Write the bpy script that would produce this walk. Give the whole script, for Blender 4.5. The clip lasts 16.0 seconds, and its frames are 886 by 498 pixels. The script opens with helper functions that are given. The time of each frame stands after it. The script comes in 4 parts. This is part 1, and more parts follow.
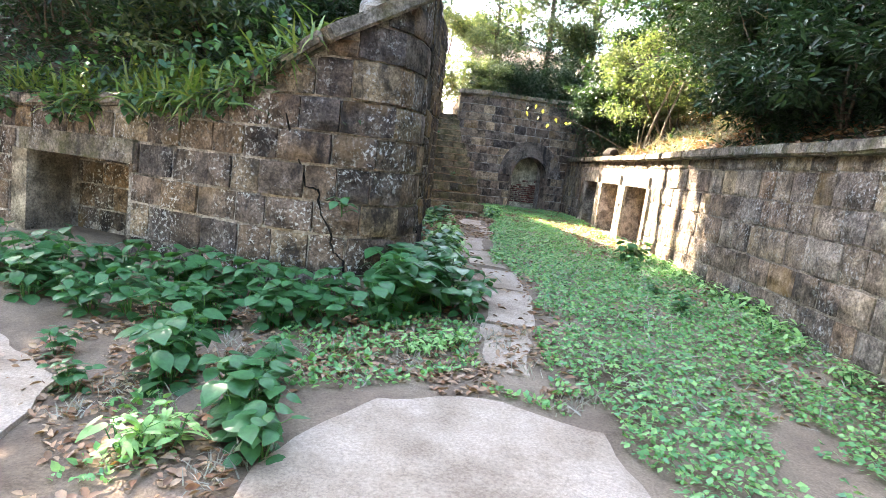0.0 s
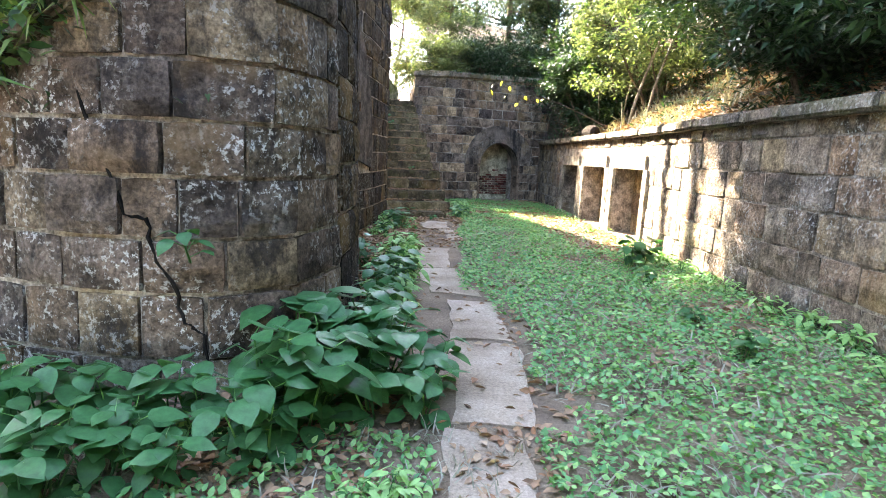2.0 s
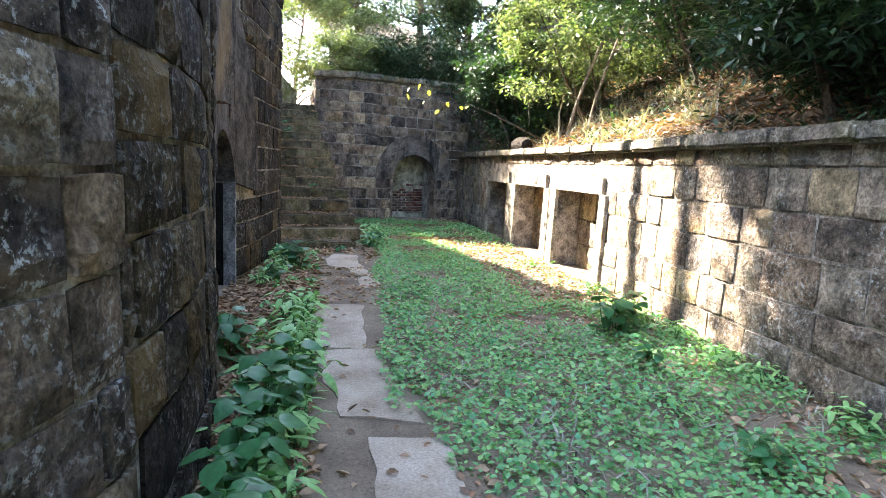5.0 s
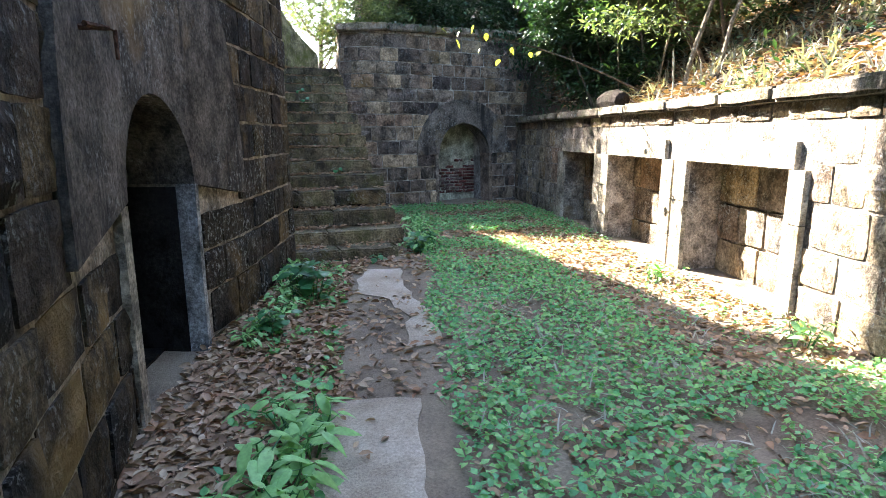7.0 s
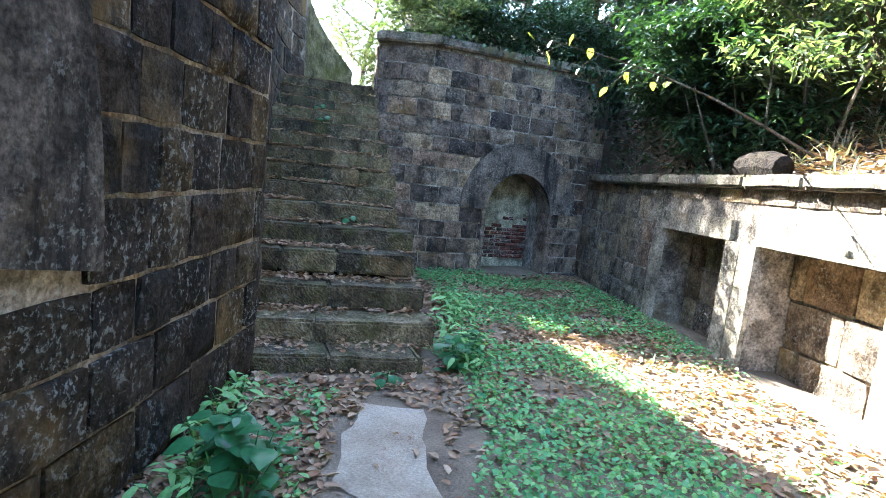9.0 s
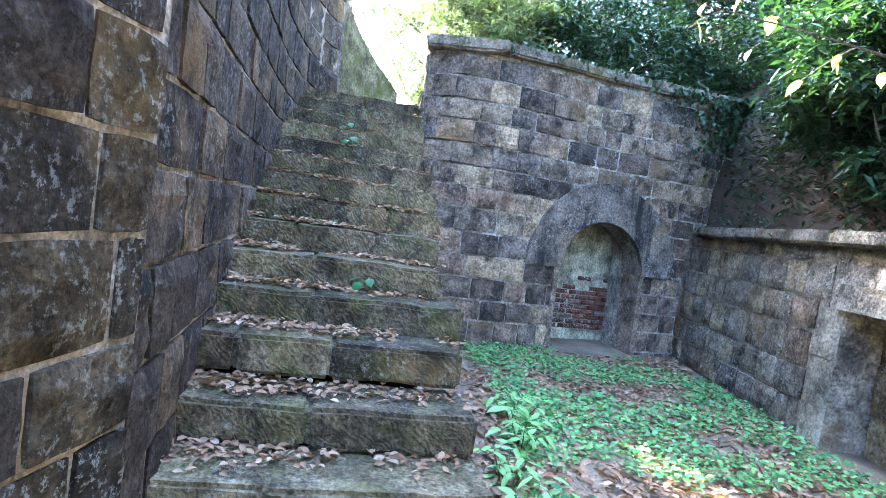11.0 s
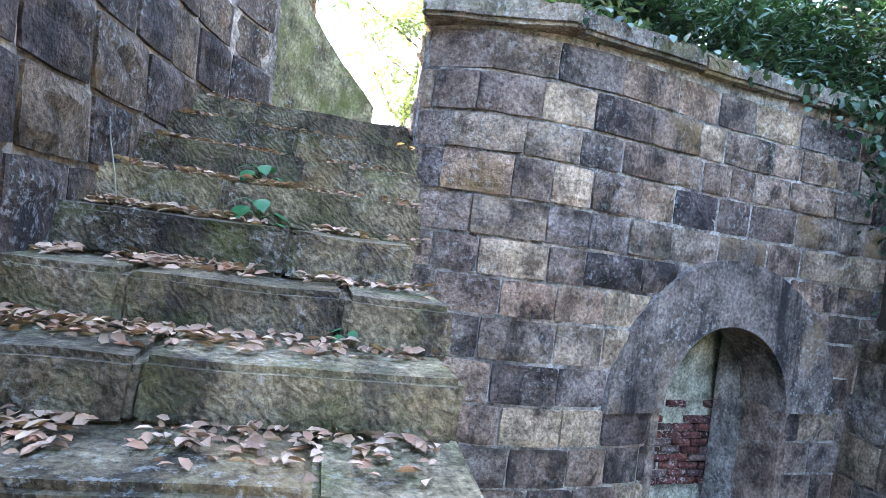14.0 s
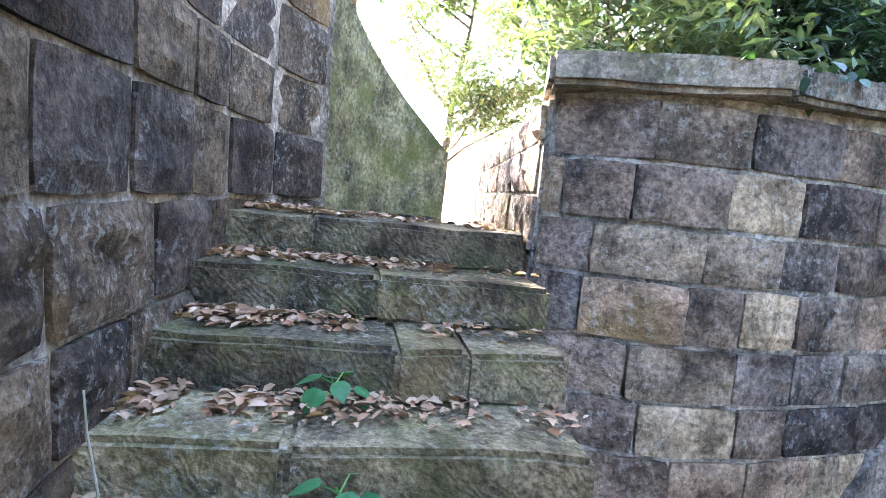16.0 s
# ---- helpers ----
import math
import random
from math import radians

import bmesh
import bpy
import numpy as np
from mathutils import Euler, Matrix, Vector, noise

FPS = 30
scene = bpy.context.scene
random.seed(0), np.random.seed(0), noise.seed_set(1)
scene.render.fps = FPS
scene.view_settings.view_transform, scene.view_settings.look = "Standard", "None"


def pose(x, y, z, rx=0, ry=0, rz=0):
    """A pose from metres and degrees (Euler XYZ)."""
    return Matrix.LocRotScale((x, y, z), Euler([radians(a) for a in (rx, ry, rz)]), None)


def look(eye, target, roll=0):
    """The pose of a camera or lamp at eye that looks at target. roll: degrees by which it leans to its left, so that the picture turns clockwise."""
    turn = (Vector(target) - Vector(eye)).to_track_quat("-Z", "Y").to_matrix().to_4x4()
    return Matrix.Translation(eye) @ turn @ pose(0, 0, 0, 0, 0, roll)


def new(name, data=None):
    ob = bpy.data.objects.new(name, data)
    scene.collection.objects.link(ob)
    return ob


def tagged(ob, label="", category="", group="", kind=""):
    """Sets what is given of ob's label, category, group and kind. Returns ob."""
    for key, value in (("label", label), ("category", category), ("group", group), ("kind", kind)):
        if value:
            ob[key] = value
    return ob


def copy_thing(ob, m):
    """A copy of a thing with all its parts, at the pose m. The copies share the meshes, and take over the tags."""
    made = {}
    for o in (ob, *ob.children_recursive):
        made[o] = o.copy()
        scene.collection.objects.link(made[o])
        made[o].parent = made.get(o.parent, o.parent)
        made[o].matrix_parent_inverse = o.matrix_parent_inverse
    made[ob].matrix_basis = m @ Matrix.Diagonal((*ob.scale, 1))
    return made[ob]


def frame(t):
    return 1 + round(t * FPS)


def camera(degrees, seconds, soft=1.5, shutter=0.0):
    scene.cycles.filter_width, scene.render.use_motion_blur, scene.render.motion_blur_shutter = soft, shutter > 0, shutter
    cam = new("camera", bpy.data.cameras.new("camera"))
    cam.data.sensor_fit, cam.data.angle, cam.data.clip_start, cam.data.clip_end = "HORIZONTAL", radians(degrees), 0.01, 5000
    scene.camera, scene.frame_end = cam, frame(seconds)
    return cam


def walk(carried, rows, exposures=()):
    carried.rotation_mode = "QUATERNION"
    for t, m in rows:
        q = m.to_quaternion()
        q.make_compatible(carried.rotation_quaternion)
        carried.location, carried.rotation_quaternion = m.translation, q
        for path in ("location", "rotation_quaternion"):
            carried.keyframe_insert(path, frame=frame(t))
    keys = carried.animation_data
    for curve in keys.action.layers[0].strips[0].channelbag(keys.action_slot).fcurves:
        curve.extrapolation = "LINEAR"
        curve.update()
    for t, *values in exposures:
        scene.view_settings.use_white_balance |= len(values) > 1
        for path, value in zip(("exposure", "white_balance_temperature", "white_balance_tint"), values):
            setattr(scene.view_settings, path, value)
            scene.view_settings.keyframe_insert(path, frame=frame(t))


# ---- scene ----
cam = camera(74.0, 16.0, soft=0.65)
PATH = [
    (0, (0.404, -1.643, 1.293), (0.406, 0.335, 1.0), 6.4),
    (0.5, (0.497, -0.907, 1.309), (0.539, 1.071, 1.014), 4.4),
    (1, (0.54, -0.341, 1.304), (0.672, 1.628, 0.98), 4.2),
    (1.5, (0.637, 0.161, 1.317), (0.799, 2.131, 1.013), 3.0),
    (2, (0.64, 0.524, 1.303), (0.729, 2.497, 0.991), 2.3),
    (2.5, (0.708, 0.79, 1.296), (0.815, 2.751, 0.919), 1.9),
    (3, (0.774, 1.097, 1.329), (0.921, 3.062, 0.986), 2.0),
    (3.5, (0.839, 1.207, 1.347), (1.035, 3.181, 1.093), 3.9),
    (3.7, (0.824, 1.336, 1.308), (1.142, 3.299, 1.097), 4.4),
    (5.8, (0.638, 3.75, 1.566), (1.068, 5.679, 1.257), 2.2),
    (6, (0.66, 4.02, 1.529), (1.111, 5.948, 1.25), 2.2),
    (6.5, (0.775, 4.891, 1.489), (1.127, 6.843, 1.235), -0.6),
    (7, (0.819, 5.577, 1.511), (1.08, 7.523, 1.13), -0.6),
    (7.5, (0.862, 6.339, 1.51), (1.13, 8.308, 1.281), 5.4),
    (8, (0.886, 6.999, 1.55), (1.096, 8.98, 1.375), 7.1),
    (8.5, (0.905, 7.753, 1.53), (1.172, 9.729, 1.368), 8.85),
    (9, (0.882, 8.462, 1.523), (1.065, 10.44, 1.288), 6.1),
    (9.5, (0.888, 8.967, 1.556), (0.937, 10.963, 1.449), 9.5),
    (9.7, (0.895, 9.137, 1.561), (0.865, 11.135, 1.475), 10.5),
    (11.8, (0.959, 11.892, 1.479), (0.951, 13.889, 1.369), 6.3),
    (12, (0.934, 12.177, 1.503), (0.882, 14.175, 1.42), 6.4),
    (12.5, (0.854, 12.803, 1.549), (0.762, 14.801, 1.524), 6.8),
    (13, (0.942, 13.298, 1.741), (1.011, 15.29, 1.573), 0.9),
    (13.5, (0.701, 13.76, 2.01), (0.718, 15.76, 2.021), 3.0),
    (14, (0.66, 14.09, 2.143), (0.695, 16.089, 2.105), 7.7),
    (14.5, (0.713, 14.462, 2.317), (0.733, 16.461, 2.289), 7.1),
    (15, (0.587, 14.578, 2.62), (0.549, 16.577, 2.636), 5.9),
    (15.5, (0.344, 14.952, 2.843), (0.316, 16.952, 2.804), 7.6),
    (16, (0.122, 15.258, 3.014), (0.042, 17.248, 2.83), 5.9),
]
EXPOSURES = [(0, 4.4, 7600, 18), (3.5, 4.45, 7400, 17), (6, 4.05, 6750, 14), (7.5, 4.05, 6500, 12), (9, 4.4, 5900, 9), (9.7, 4.95, 5500, 8), (12, 5.55, 5850, 19), (14.5, 5.6, 6200, 20), (16, 5.35, 6350, 20)]
walk(cam, [(t, look(eye, target, roll)) for t, eye, target, roll in PATH], EXPOSURES)

# ---- world and sun ----
SUN_AZ, SUN_EL = 35.0, 36.0   # degrees left of +y, above the horizon
world = bpy.data.worlds.new("sky")
scene.world = world
world.use_nodes = True
wn = world.node_tree
sky = wn.nodes.new("ShaderNodeTexSky")
sky.sky_type = "NISHITA"
sky.sun_disc = False
sky.sun_elevation = radians(SUN_EL)
sky.sun_rotation = radians(-SUN_AZ)
wn.links.new(sky.outputs[0], wn.nodes["Background"].inputs[0])
wn.nodes["Background"].inputs[1].default_value = 0.15
sun_way = Vector((-math.sin(radians(SUN_AZ)) * math.cos(radians(SUN_EL)), math.cos(radians(SUN_AZ)) * math.cos(radians(SUN_EL)), math.sin(radians(SUN_EL))))
sun_data = bpy.data.lights.new("sun", "SUN")
sun_data.energy, sun_data.angle, sun_data.color = 5.0, radians(0.5), (1.0, 0.95, 0.86)
sun = new("sun", sun_data)
sun.matrix_world = look(sun_way * 50, (0, 0, 0))

# ---- materials ----


def node_mat(name):
    m = bpy.data.materials.new(name)
    m.use_nodes = True
    return m, m.node_tree.nodes, m.node_tree.links, m.node_tree.nodes["Principled BSDF"]


def ramp(n, stops):
    r = n.new("ShaderNodeValToRGB")
    e = r.color_ramp.elements
    while len(e) < len(stops):
        e.new(0.5)
    for k, (p, c) in enumerate(stops):
        e[k].position = p
        e[k].color = (*c, 1) if not isinstance(c, (int, float)) else (c, c, c, 1)
    return r


def noise_tex(n, l, scale, detail=5, rough=0.6, vec=None):
    t = n.new("ShaderNodeTexNoise")
    t.inputs["Scale"].default_value, t.inputs["Detail"].default_value, t.inputs["Roughness"].default_value = scale, detail, rough
    if vec is not None:
        l.new(vec, t.inputs["Vector"])
    return t


def mix(n, l, fac, a, b, kind="MIX"):
    m = n.new("ShaderNodeMix")
    m.data_type, m.blend_type = "RGBA", kind
    for sock, v in ((m.inputs[0], fac), (m.inputs[6], a), (m.inputs[7], b)):
        if isinstance(v, (int, float)):
            sock.default_value = v
        elif isinstance(v, tuple):
            sock.default_value = (*v, 1)
        else:
            l.new(v, sock)
    return m.outputs[2]


def bump(n, l, b, height, strength, dist):
    k = n.new("ShaderNodeBump")
    k.inputs["Strength"].default_value, k.inputs["Distance"].default_value = strength, dist
    l.new(height, k.inputs["Height"])
    l.new(k.outputs[0], b.inputs["Normal"])


def stretched(n, l, sx, sy, sz):
    g = n.new("ShaderNodeNewGeometry")
    m = n.new("ShaderNodeMapping")
    m.inputs["Scale"].default_value = (sx, sy, sz)
    l.new(g.outputs["Position"], m.inputs["Vector"])
    return m.outputs[0]


def stone_mat(name, tints, lichen=0.5, stain=0.5, moss=0.0, bumpy=0.6, per_piece=True, rough=0.9, chisel=0.0, ochre=0.55, streak=0.8):
    m, n, l, b = node_mat(name)
    pos, slow = stretched(n, l, 1, 1, 1), stretched(n, l, 1.6, 1.6, streak)
    if per_piece:
        # every stone has its own grain and stains
        rnd = n.new("ShaderNodeObjectInfo").outputs["Random"]
        far = n.new("ShaderNodeMath")
        far.operation, far.inputs[1].default_value = "MULTIPLY", 61.0
        l.new(rnd, far.inputs[0])
        moved = []
        for vec in (pos, slow):
            add = n.new("ShaderNodeVectorMath")
            l.new(vec, add.inputs[0])
            l.new(far.outputs[0], add.inputs[1])
            moved.append(add.outputs[0])
        pos, slow = moved
    else:
        rnd = noise_tex(n, l, 1.7, 2, 0.5, pos).outputs[0]
    base = ramp(n, [(k / max(1, len(tints) - 1), c) for k, c in enumerate(tints)])
    l.new(rnd, base.inputs[0])
    grain = noise_tex(n, l, 38, 6, 0.7, pos)
    gr = ramp(n, [(0.32, 0.35), (0.5, 0.95), (0.68, 1.6)])
    l.new(grain.outputs[0], gr.inputs[0])
    col = mix(n, l, 1.0, base.outputs[0], gr.outputs[0], "MULTIPLY")
    cloud = noise_tex(n, l, 4.5, 5, 0.65, pos)
    cr = ramp(n, [(0.36, 0.4), (0.5, 0.95), (0.64, 1.55)])
    l.new(cloud.outputs[0], cr.inputs[0])
    col = mix(n, l, 1.0, col, cr.outputs[0], "MULTIPLY")
    # ochre where the crust has worn off
    oc = noise_tex(n, l, 0.8, 4, 0.6, pos)
    orr = ramp(n, [(0.58, 0.0), (0.7, ochre)])
    l.new(oc.outputs[0], orr.inputs[0])
    col = mix(n, l, orr.outputs[0], col, (0.26, 0.17, 0.07))
    # dark algae, drawn down the face
    run = noise_tex(n, l, 1.7, 9, 0.72, slow)
    rr = ramp(n, [(0.53, 0.0), (0.62, 1.0)])
    l.new(run.outputs[0], rr.inputs[0])
    k = n.new("ShaderNodeMath")
    k.operation = "MULTIPLY"
    k.inputs[1].default_value = stain
    l.new(rr.outputs[0], k.inputs[0])
    col = mix(n, l, k.outputs[0], col, (0.018, 0.017, 0.017))
    # pale lichen in crusts
    spots = noise_tex(n, l, 26, 7, 0.75, pos)
    sr = ramp(n, [(0.54, 0.0), (0.59, 1.0)])
    l.new(spots.outputs[0], sr.inputs[0])
    where = noise_tex(n, l, 1.9, 3, 0.6, stretched(n, l, 1, 1, 0.8))
    wr = ramp(n, [(0.42, 0.0), (0.62, 1.0)])
    l.new(where.outputs[0], wr.inputs[0])
    lm = n.new("ShaderNodeMath")
    lm.operation = "MULTIPLY"
    l.new(sr.outputs[0], lm.inputs[0])
    l.new(wr.outputs[0], lm.inputs[1])
    lk = n.new("ShaderNodeMath")
    lk.operation = "MULTIPLY"
    lk.inputs[1].default_value = lichen
    l.new(lm.outputs[0], lk.inputs[0])
    col = mix(n, l, lk.outputs[0], col, (0.62, 0.64, 0.6))
    if moss:
        mo = noise_tex(n, l, 3.1, 5, 0.7, pos)
        mr = ramp(n, [(0.48, 0.0), (0.68, 1.0)])
        l.new(mo.outputs[0], mr.inputs[0])
        mk = n.new("ShaderNodeMath")
        mk.operation = "MULTIPLY"
        mk.inputs[1].default_value = moss
        l.new(mr.outputs[0], mk.inputs[0])
        col = mix(n, l, mk.outputs[0], col, (0.1, 0.115, 0.03))
    l.new(col, b.inputs["Base Color"])
    b.inputs["Roughness"].default_value = rough
    b.inputs["Specular IOR Level"].default_value = 0.08
    mid = noise_tex(n, l, 13, 4, 0.6, pos)
    h = mix(n, l, 0.22, mix(n, l, 0.6, cloud.outputs[0], mid.outputs[0]), grain.outputs[0])
    if chisel:
        wave = n.new("ShaderNodeTexWave")
        wave.inputs["Scale"].default_value, wave.inputs["Distortion"].default_value, wave.inputs["Detail"].default_value = 10.0, 16.0, 4.0
        turn = n.new("ShaderNodeMapping")
        turn.inputs["Rotation"].default_value = (0.5, 0.75, 0.3)
        l.new(pos, turn.inputs["Vector"])
        l.new(turn.outputs[0], wave.inputs["Vector"])
        h = mix(n, l, chisel, h, wave.outputs[0])
    bump(n, l, b, h, min(1.0, bumpy * 1.25), 0.075)
    return m


def ground_mat(name, a, c, d, s=3.0):
    m, n, l, b = node_mat(name)
    pos = stretched(n, l, 1, 1, 1)
    big, fine = noise_tex(n, l, s, 5, 0.6, pos), noise_tex(n, l, 60, 6, 0.75, pos)
    r = ramp(n, [(0.32, a), (0.5, c), (0.68, d)])
    l.new(big.outputs[0], r.inputs[0])
    f = ramp(n, [(0.25, 0.5), (0.75, 1.4)])
    l.new(fine.outputs[0], f.inputs[0])
    l.new(mix(n, l, 1.0, r.outputs[0], f.outputs[0], "MULTIPLY"), b.inputs["Base Color"])
    b.inputs["Roughness"].default_value = 0.95
    b.inputs["Specular IOR Level"].default_value = 0.2
    bump(n, l, b, fine.outputs[0], 0.7, 0.03)
    return m


def leaf_mat(name, tints, gloss=0.45, thin=0.3):
    m, n, l, b = node_mat(name)
    geo = n.new("ShaderNodeNewGeometry")
    r = ramp(n, [(k / (len(tints) - 1), c) for k, c in enumerate(tints)])
    l.new(geo.outputs["Random Per Island"], r.inputs[0])
    v = noise_tex(n, l, 30, 3, 0.6, geo.outputs["Position"])
    vr = ramp(n, [(0.3, 0.75), (0.7, 1.2)])
    l.new(v.outputs[0], vr.inputs[0])
    col = mix(n, l, 1.0, r.outputs[0], vr.outputs[0], "MULTIPLY")
    l.new(col, b.inputs["Base Color"])
    b.inputs["Roughness"].default_value = gloss
    b.inputs["Specular IOR Level"].default_value = 0.25
    t = n.new("ShaderNodeBsdfTranslucent")
    l.new(mix(n, l, 1.0, col, (1.2, 1.3, 0.5), "MULTIPLY"), t.inputs[0])
    s = n.new("ShaderNodeMixShader")
    s.inputs[0].default_value = thin
    l.new(b.outputs[0], s.inputs[1])
    l.new(t.outputs[0], s.inputs[2])
    l.new(s.outputs[0], n["Material Output"].inputs[0])
    return m


STONE = stone_mat("weathered_sandstone", [(0.05, 0.042, 0.036), (0.14, 0.105, 0.078), (0.09, 0.078, 0.07), (0.18, 0.125, 0.075), (0.065, 0.057, 0.052), (0.2, 0.155, 0.1), (0.08, 0.068, 0.06)], 0.7, 0.85)
STONE_BACK = stone_mat("sandstone_of_back_wall", [(0.06, 0.05, 0.048), (0.22, 0.16, 0.115), (0.14, 0.115, 0.098), (0.34, 0.255, 0.165), (0.09, 0.077, 0.07), (0.27, 0.185, 0.125), (0.05, 0.043, 0.042), (0.18, 0.135, 0.1)], 0.22, 0.85, 0, 0.9)
STONE_EAST = stone_mat("sandstone_of_low_wall", [(0.1, 0.08, 0.062), (0.26, 0.2, 0.14), (0.17, 0.145, 0.12), (0.33, 0.25, 0.15), (0.13, 0.105, 0.085), (0.24, 0.16, 0.1)], 0.5, 0.7)
# Dark brown stone, with the west wall's local shade put into its tints.
STONE_DARK = stone_mat("shade_dark_sandstone", [(0.018, 0.015, 0.013), (0.05, 0.037, 0.027), (0.03, 0.026, 0.022), (0.085, 0.06, 0.03), (0.022, 0.019, 0.017), (0.1, 0.075, 0.045)], 0.3, 0.9, 0, 1.0)
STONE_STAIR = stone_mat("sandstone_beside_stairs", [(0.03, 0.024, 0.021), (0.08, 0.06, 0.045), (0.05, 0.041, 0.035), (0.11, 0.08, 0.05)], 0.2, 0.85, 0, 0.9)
DAMP_MORTAR = stone_mat("damp_mortar", [(0.17, 0.145, 0.118), (0.3, 0.255, 0.205)], 0.3, 0.6, 0, 0.5, False)
WHITEWASH = stone_mat("flaking_whitewash", [(0.14, 0.135, 0.125), (0.3, 0.3, 0.29)], 0.6, 0.5, 0, 0.5, False)
MORTAR = stone_mat("lime_mortar", [(0.2, 0.18, 0.152), (0.32, 0.29, 0.245)], 0.4, 0.7, 0, 0.5, False)
STEP = stone_mat("step_stone", [(0.1, 0.08, 0.05), (0.2, 0.162, 0.095), (0.14, 0.113, 0.07), (0.075, 0.062, 0.042)], 0.22, 0.65, 0.45, 0.8, True, 0.9, 0.055)
COPING = stone_mat("coping_stone", [(0.14, 0.12, 0.095), (0.21, 0.17, 0.125), (0.17, 0.15, 0.12)], 0.35, 0.6, 0.4)
DRESSED = stone_mat("dressed_stone", [(0.22, 0.19, 0.145), (0.31, 0.265, 0.2)], 0.25, 0.22, 0.1, 0.4)
PLASTER = stone_mat("stained_cement_render", [(0.04, 0.034, 0.029), (0.15, 0.126, 0.104), (0.075, 0.063, 0.052)], 0.3, 0.9, 0.0, 0.25, False, streak=0.2)
# Darker copy of PLASTER for the doorway's surround and vault.
PLASTER_DARK = stone_mat("dark_cement_render", [(0.028, 0.024, 0.02), (0.085, 0.072, 0.06), (0.045, 0.038, 0.032)], 0.2, 0.95, 0.0, 0.35, False, streak=0.2)
PALE = stone_mat("limewashed_render", [(0.3, 0.3, 0.22), (0.42, 0.42, 0.33)], 0.2, 0.35, 0.2, 0.25, False)
BRICK = stone_mat("red_brick", [(0.11, 0.045, 0.037), (0.17, 0.062, 0.048), (0.08, 0.04, 0.036), (0.2, 0.15, 0.13)], 0.95, 0.55)
MOSSY = stone_mat("mossy_stone", [(0.15, 0.14, 0.08), (0.24, 0.21, 0.11)], 0.2, 0.5, 0.9, 0.5, False)
CONCRETE = ground_mat("worn_concrete", (0.27, 0.205, 0.145), (0.42, 0.335, 0.25), (0.52, 0.43, 0.34), 1.6)
SOIL = ground_mat("trodden_soil", (0.13, 0.095, 0.065), (0.22, 0.165, 0.115), (0.3, 0.235, 0.165), 1.4)
BANK = ground_mat("bank_of_leaf_mould", (0.035, 0.026, 0.018), (0.08, 0.058, 0.04), (0.13, 0.1, 0.07), 2.0)
HERB = leaf_mat("ground_cover_leaf", [(0.08, 0.24, 0.09), (0.14, 0.35, 0.13), (0.25, 0.44, 0.16), (0.09, 0.29, 0.15)])
BIGLEAF = leaf_mat("broad_green_leaf", [(0.04, 0.15, 0.06), (0.09, 0.27, 0.07), (0.025, 0.11, 0.05), (0.15, 0.35, 0.08)], 0.36, 0.28)
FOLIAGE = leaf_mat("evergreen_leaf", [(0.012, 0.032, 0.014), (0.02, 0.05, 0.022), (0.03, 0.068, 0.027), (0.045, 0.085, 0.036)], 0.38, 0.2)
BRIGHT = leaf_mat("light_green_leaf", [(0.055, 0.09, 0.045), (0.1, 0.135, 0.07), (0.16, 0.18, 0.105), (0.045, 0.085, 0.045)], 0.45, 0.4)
WEED = leaf_mat("weed_leaf", [(0.04, 0.12, 0.06), (0.08, 0.18, 0.07), (0.12, 0.24, 0.09), (0.05, 0.14, 0.09)], 0.4, 0.3)
YELLOW = leaf_mat("yellowing_leaf", [(0.4, 0.36, 0.06), (0.3, 0.33, 0.06), (0.45, 0.4, 0.1)], 0.5, 0.4)
DEAD = leaf_mat("dead_leaf", [(0.13, 0.075, 0.045), (0.3, 0.18, 0.105), (0.42, 0.3, 0.2), (0.26, 0.125, 0.065), (0.37, 0.26, 0.165)], 0.7, 0.1)
STRAW = leaf_mat("dry_grass", [(0.31, 0.285, 0.23), (0.23, 0.23, 0.18), (0.4, 0.37, 0.32)], 0.7, 0.2)
GRASS = leaf_mat("green_grass", [(0.08, 0.16, 0.04), (0.13, 0.2, 0.05), (0.2, 0.24, 0.08)], 0.5, 0.3)
BARK = stone_mat("bark", [(0.07, 0.055, 0.04), (0.13, 0.1, 0.075)], 0.3, 0.3, 0.2, 0.8, False)
SAPLING = stone_mat("pale_bark", [(0.16, 0.135, 0.1), (0.26, 0.22, 0.165)], 0.4, 0.3, 0.15, 0.5, False, ochre=0)
# Near-black colour that stands in for the shade inside openings and gaps.
SHADE_BLACK = stone_mat("shade_black_stone", [(0.008, 0.008, 0.007), (0.018, 0.016, 0.014)], 0, 0.6, 0, 0.3, False, 1.0, 0, 0)
ROTTEN = stone_mat("rotten_wood", [(0.012, 0.009, 0.007), (0.028, 0.02, 0.015)], 0, 0.4, 0.1, 0.8, False, ochre=0)
METAL = stone_mat("rusted_iron", [(0.05, 0.03, 0.02), (0.09, 0.045, 0.03)], 0, 0.3, 0, 0.4, False, ochre=0)

# ---- builders ----


def mesh_of(name, verts, faces, material, smooth=False):
    me = bpy.data.meshes.new(name)
    me.from_pydata([tuple(v) for v in verts], [], faces)
    me.materials.append(material)
    if smooth:
        me.polygons.foreach_set("use_smooth", [True] * len(me.polygons))
    me.update()
    return me


def part(name, data, material=None, parent=None, label=""):
    """Links a bmesh or a mesh as one object, under parent if there is one."""
    if isinstance(data, bmesh.types.BMesh):
        me = bpy.data.meshes.new(name)
        bmesh.ops.recalc_face_normals(data, faces=data.faces[:])
        data.to_mesh(me)
        data.free()
        me.materials.append(material)
        data = me
    ob = new(name, data)
    if parent is not None:
        ob.parent = parent
    if label:
        ob["label"] = label
    return ob


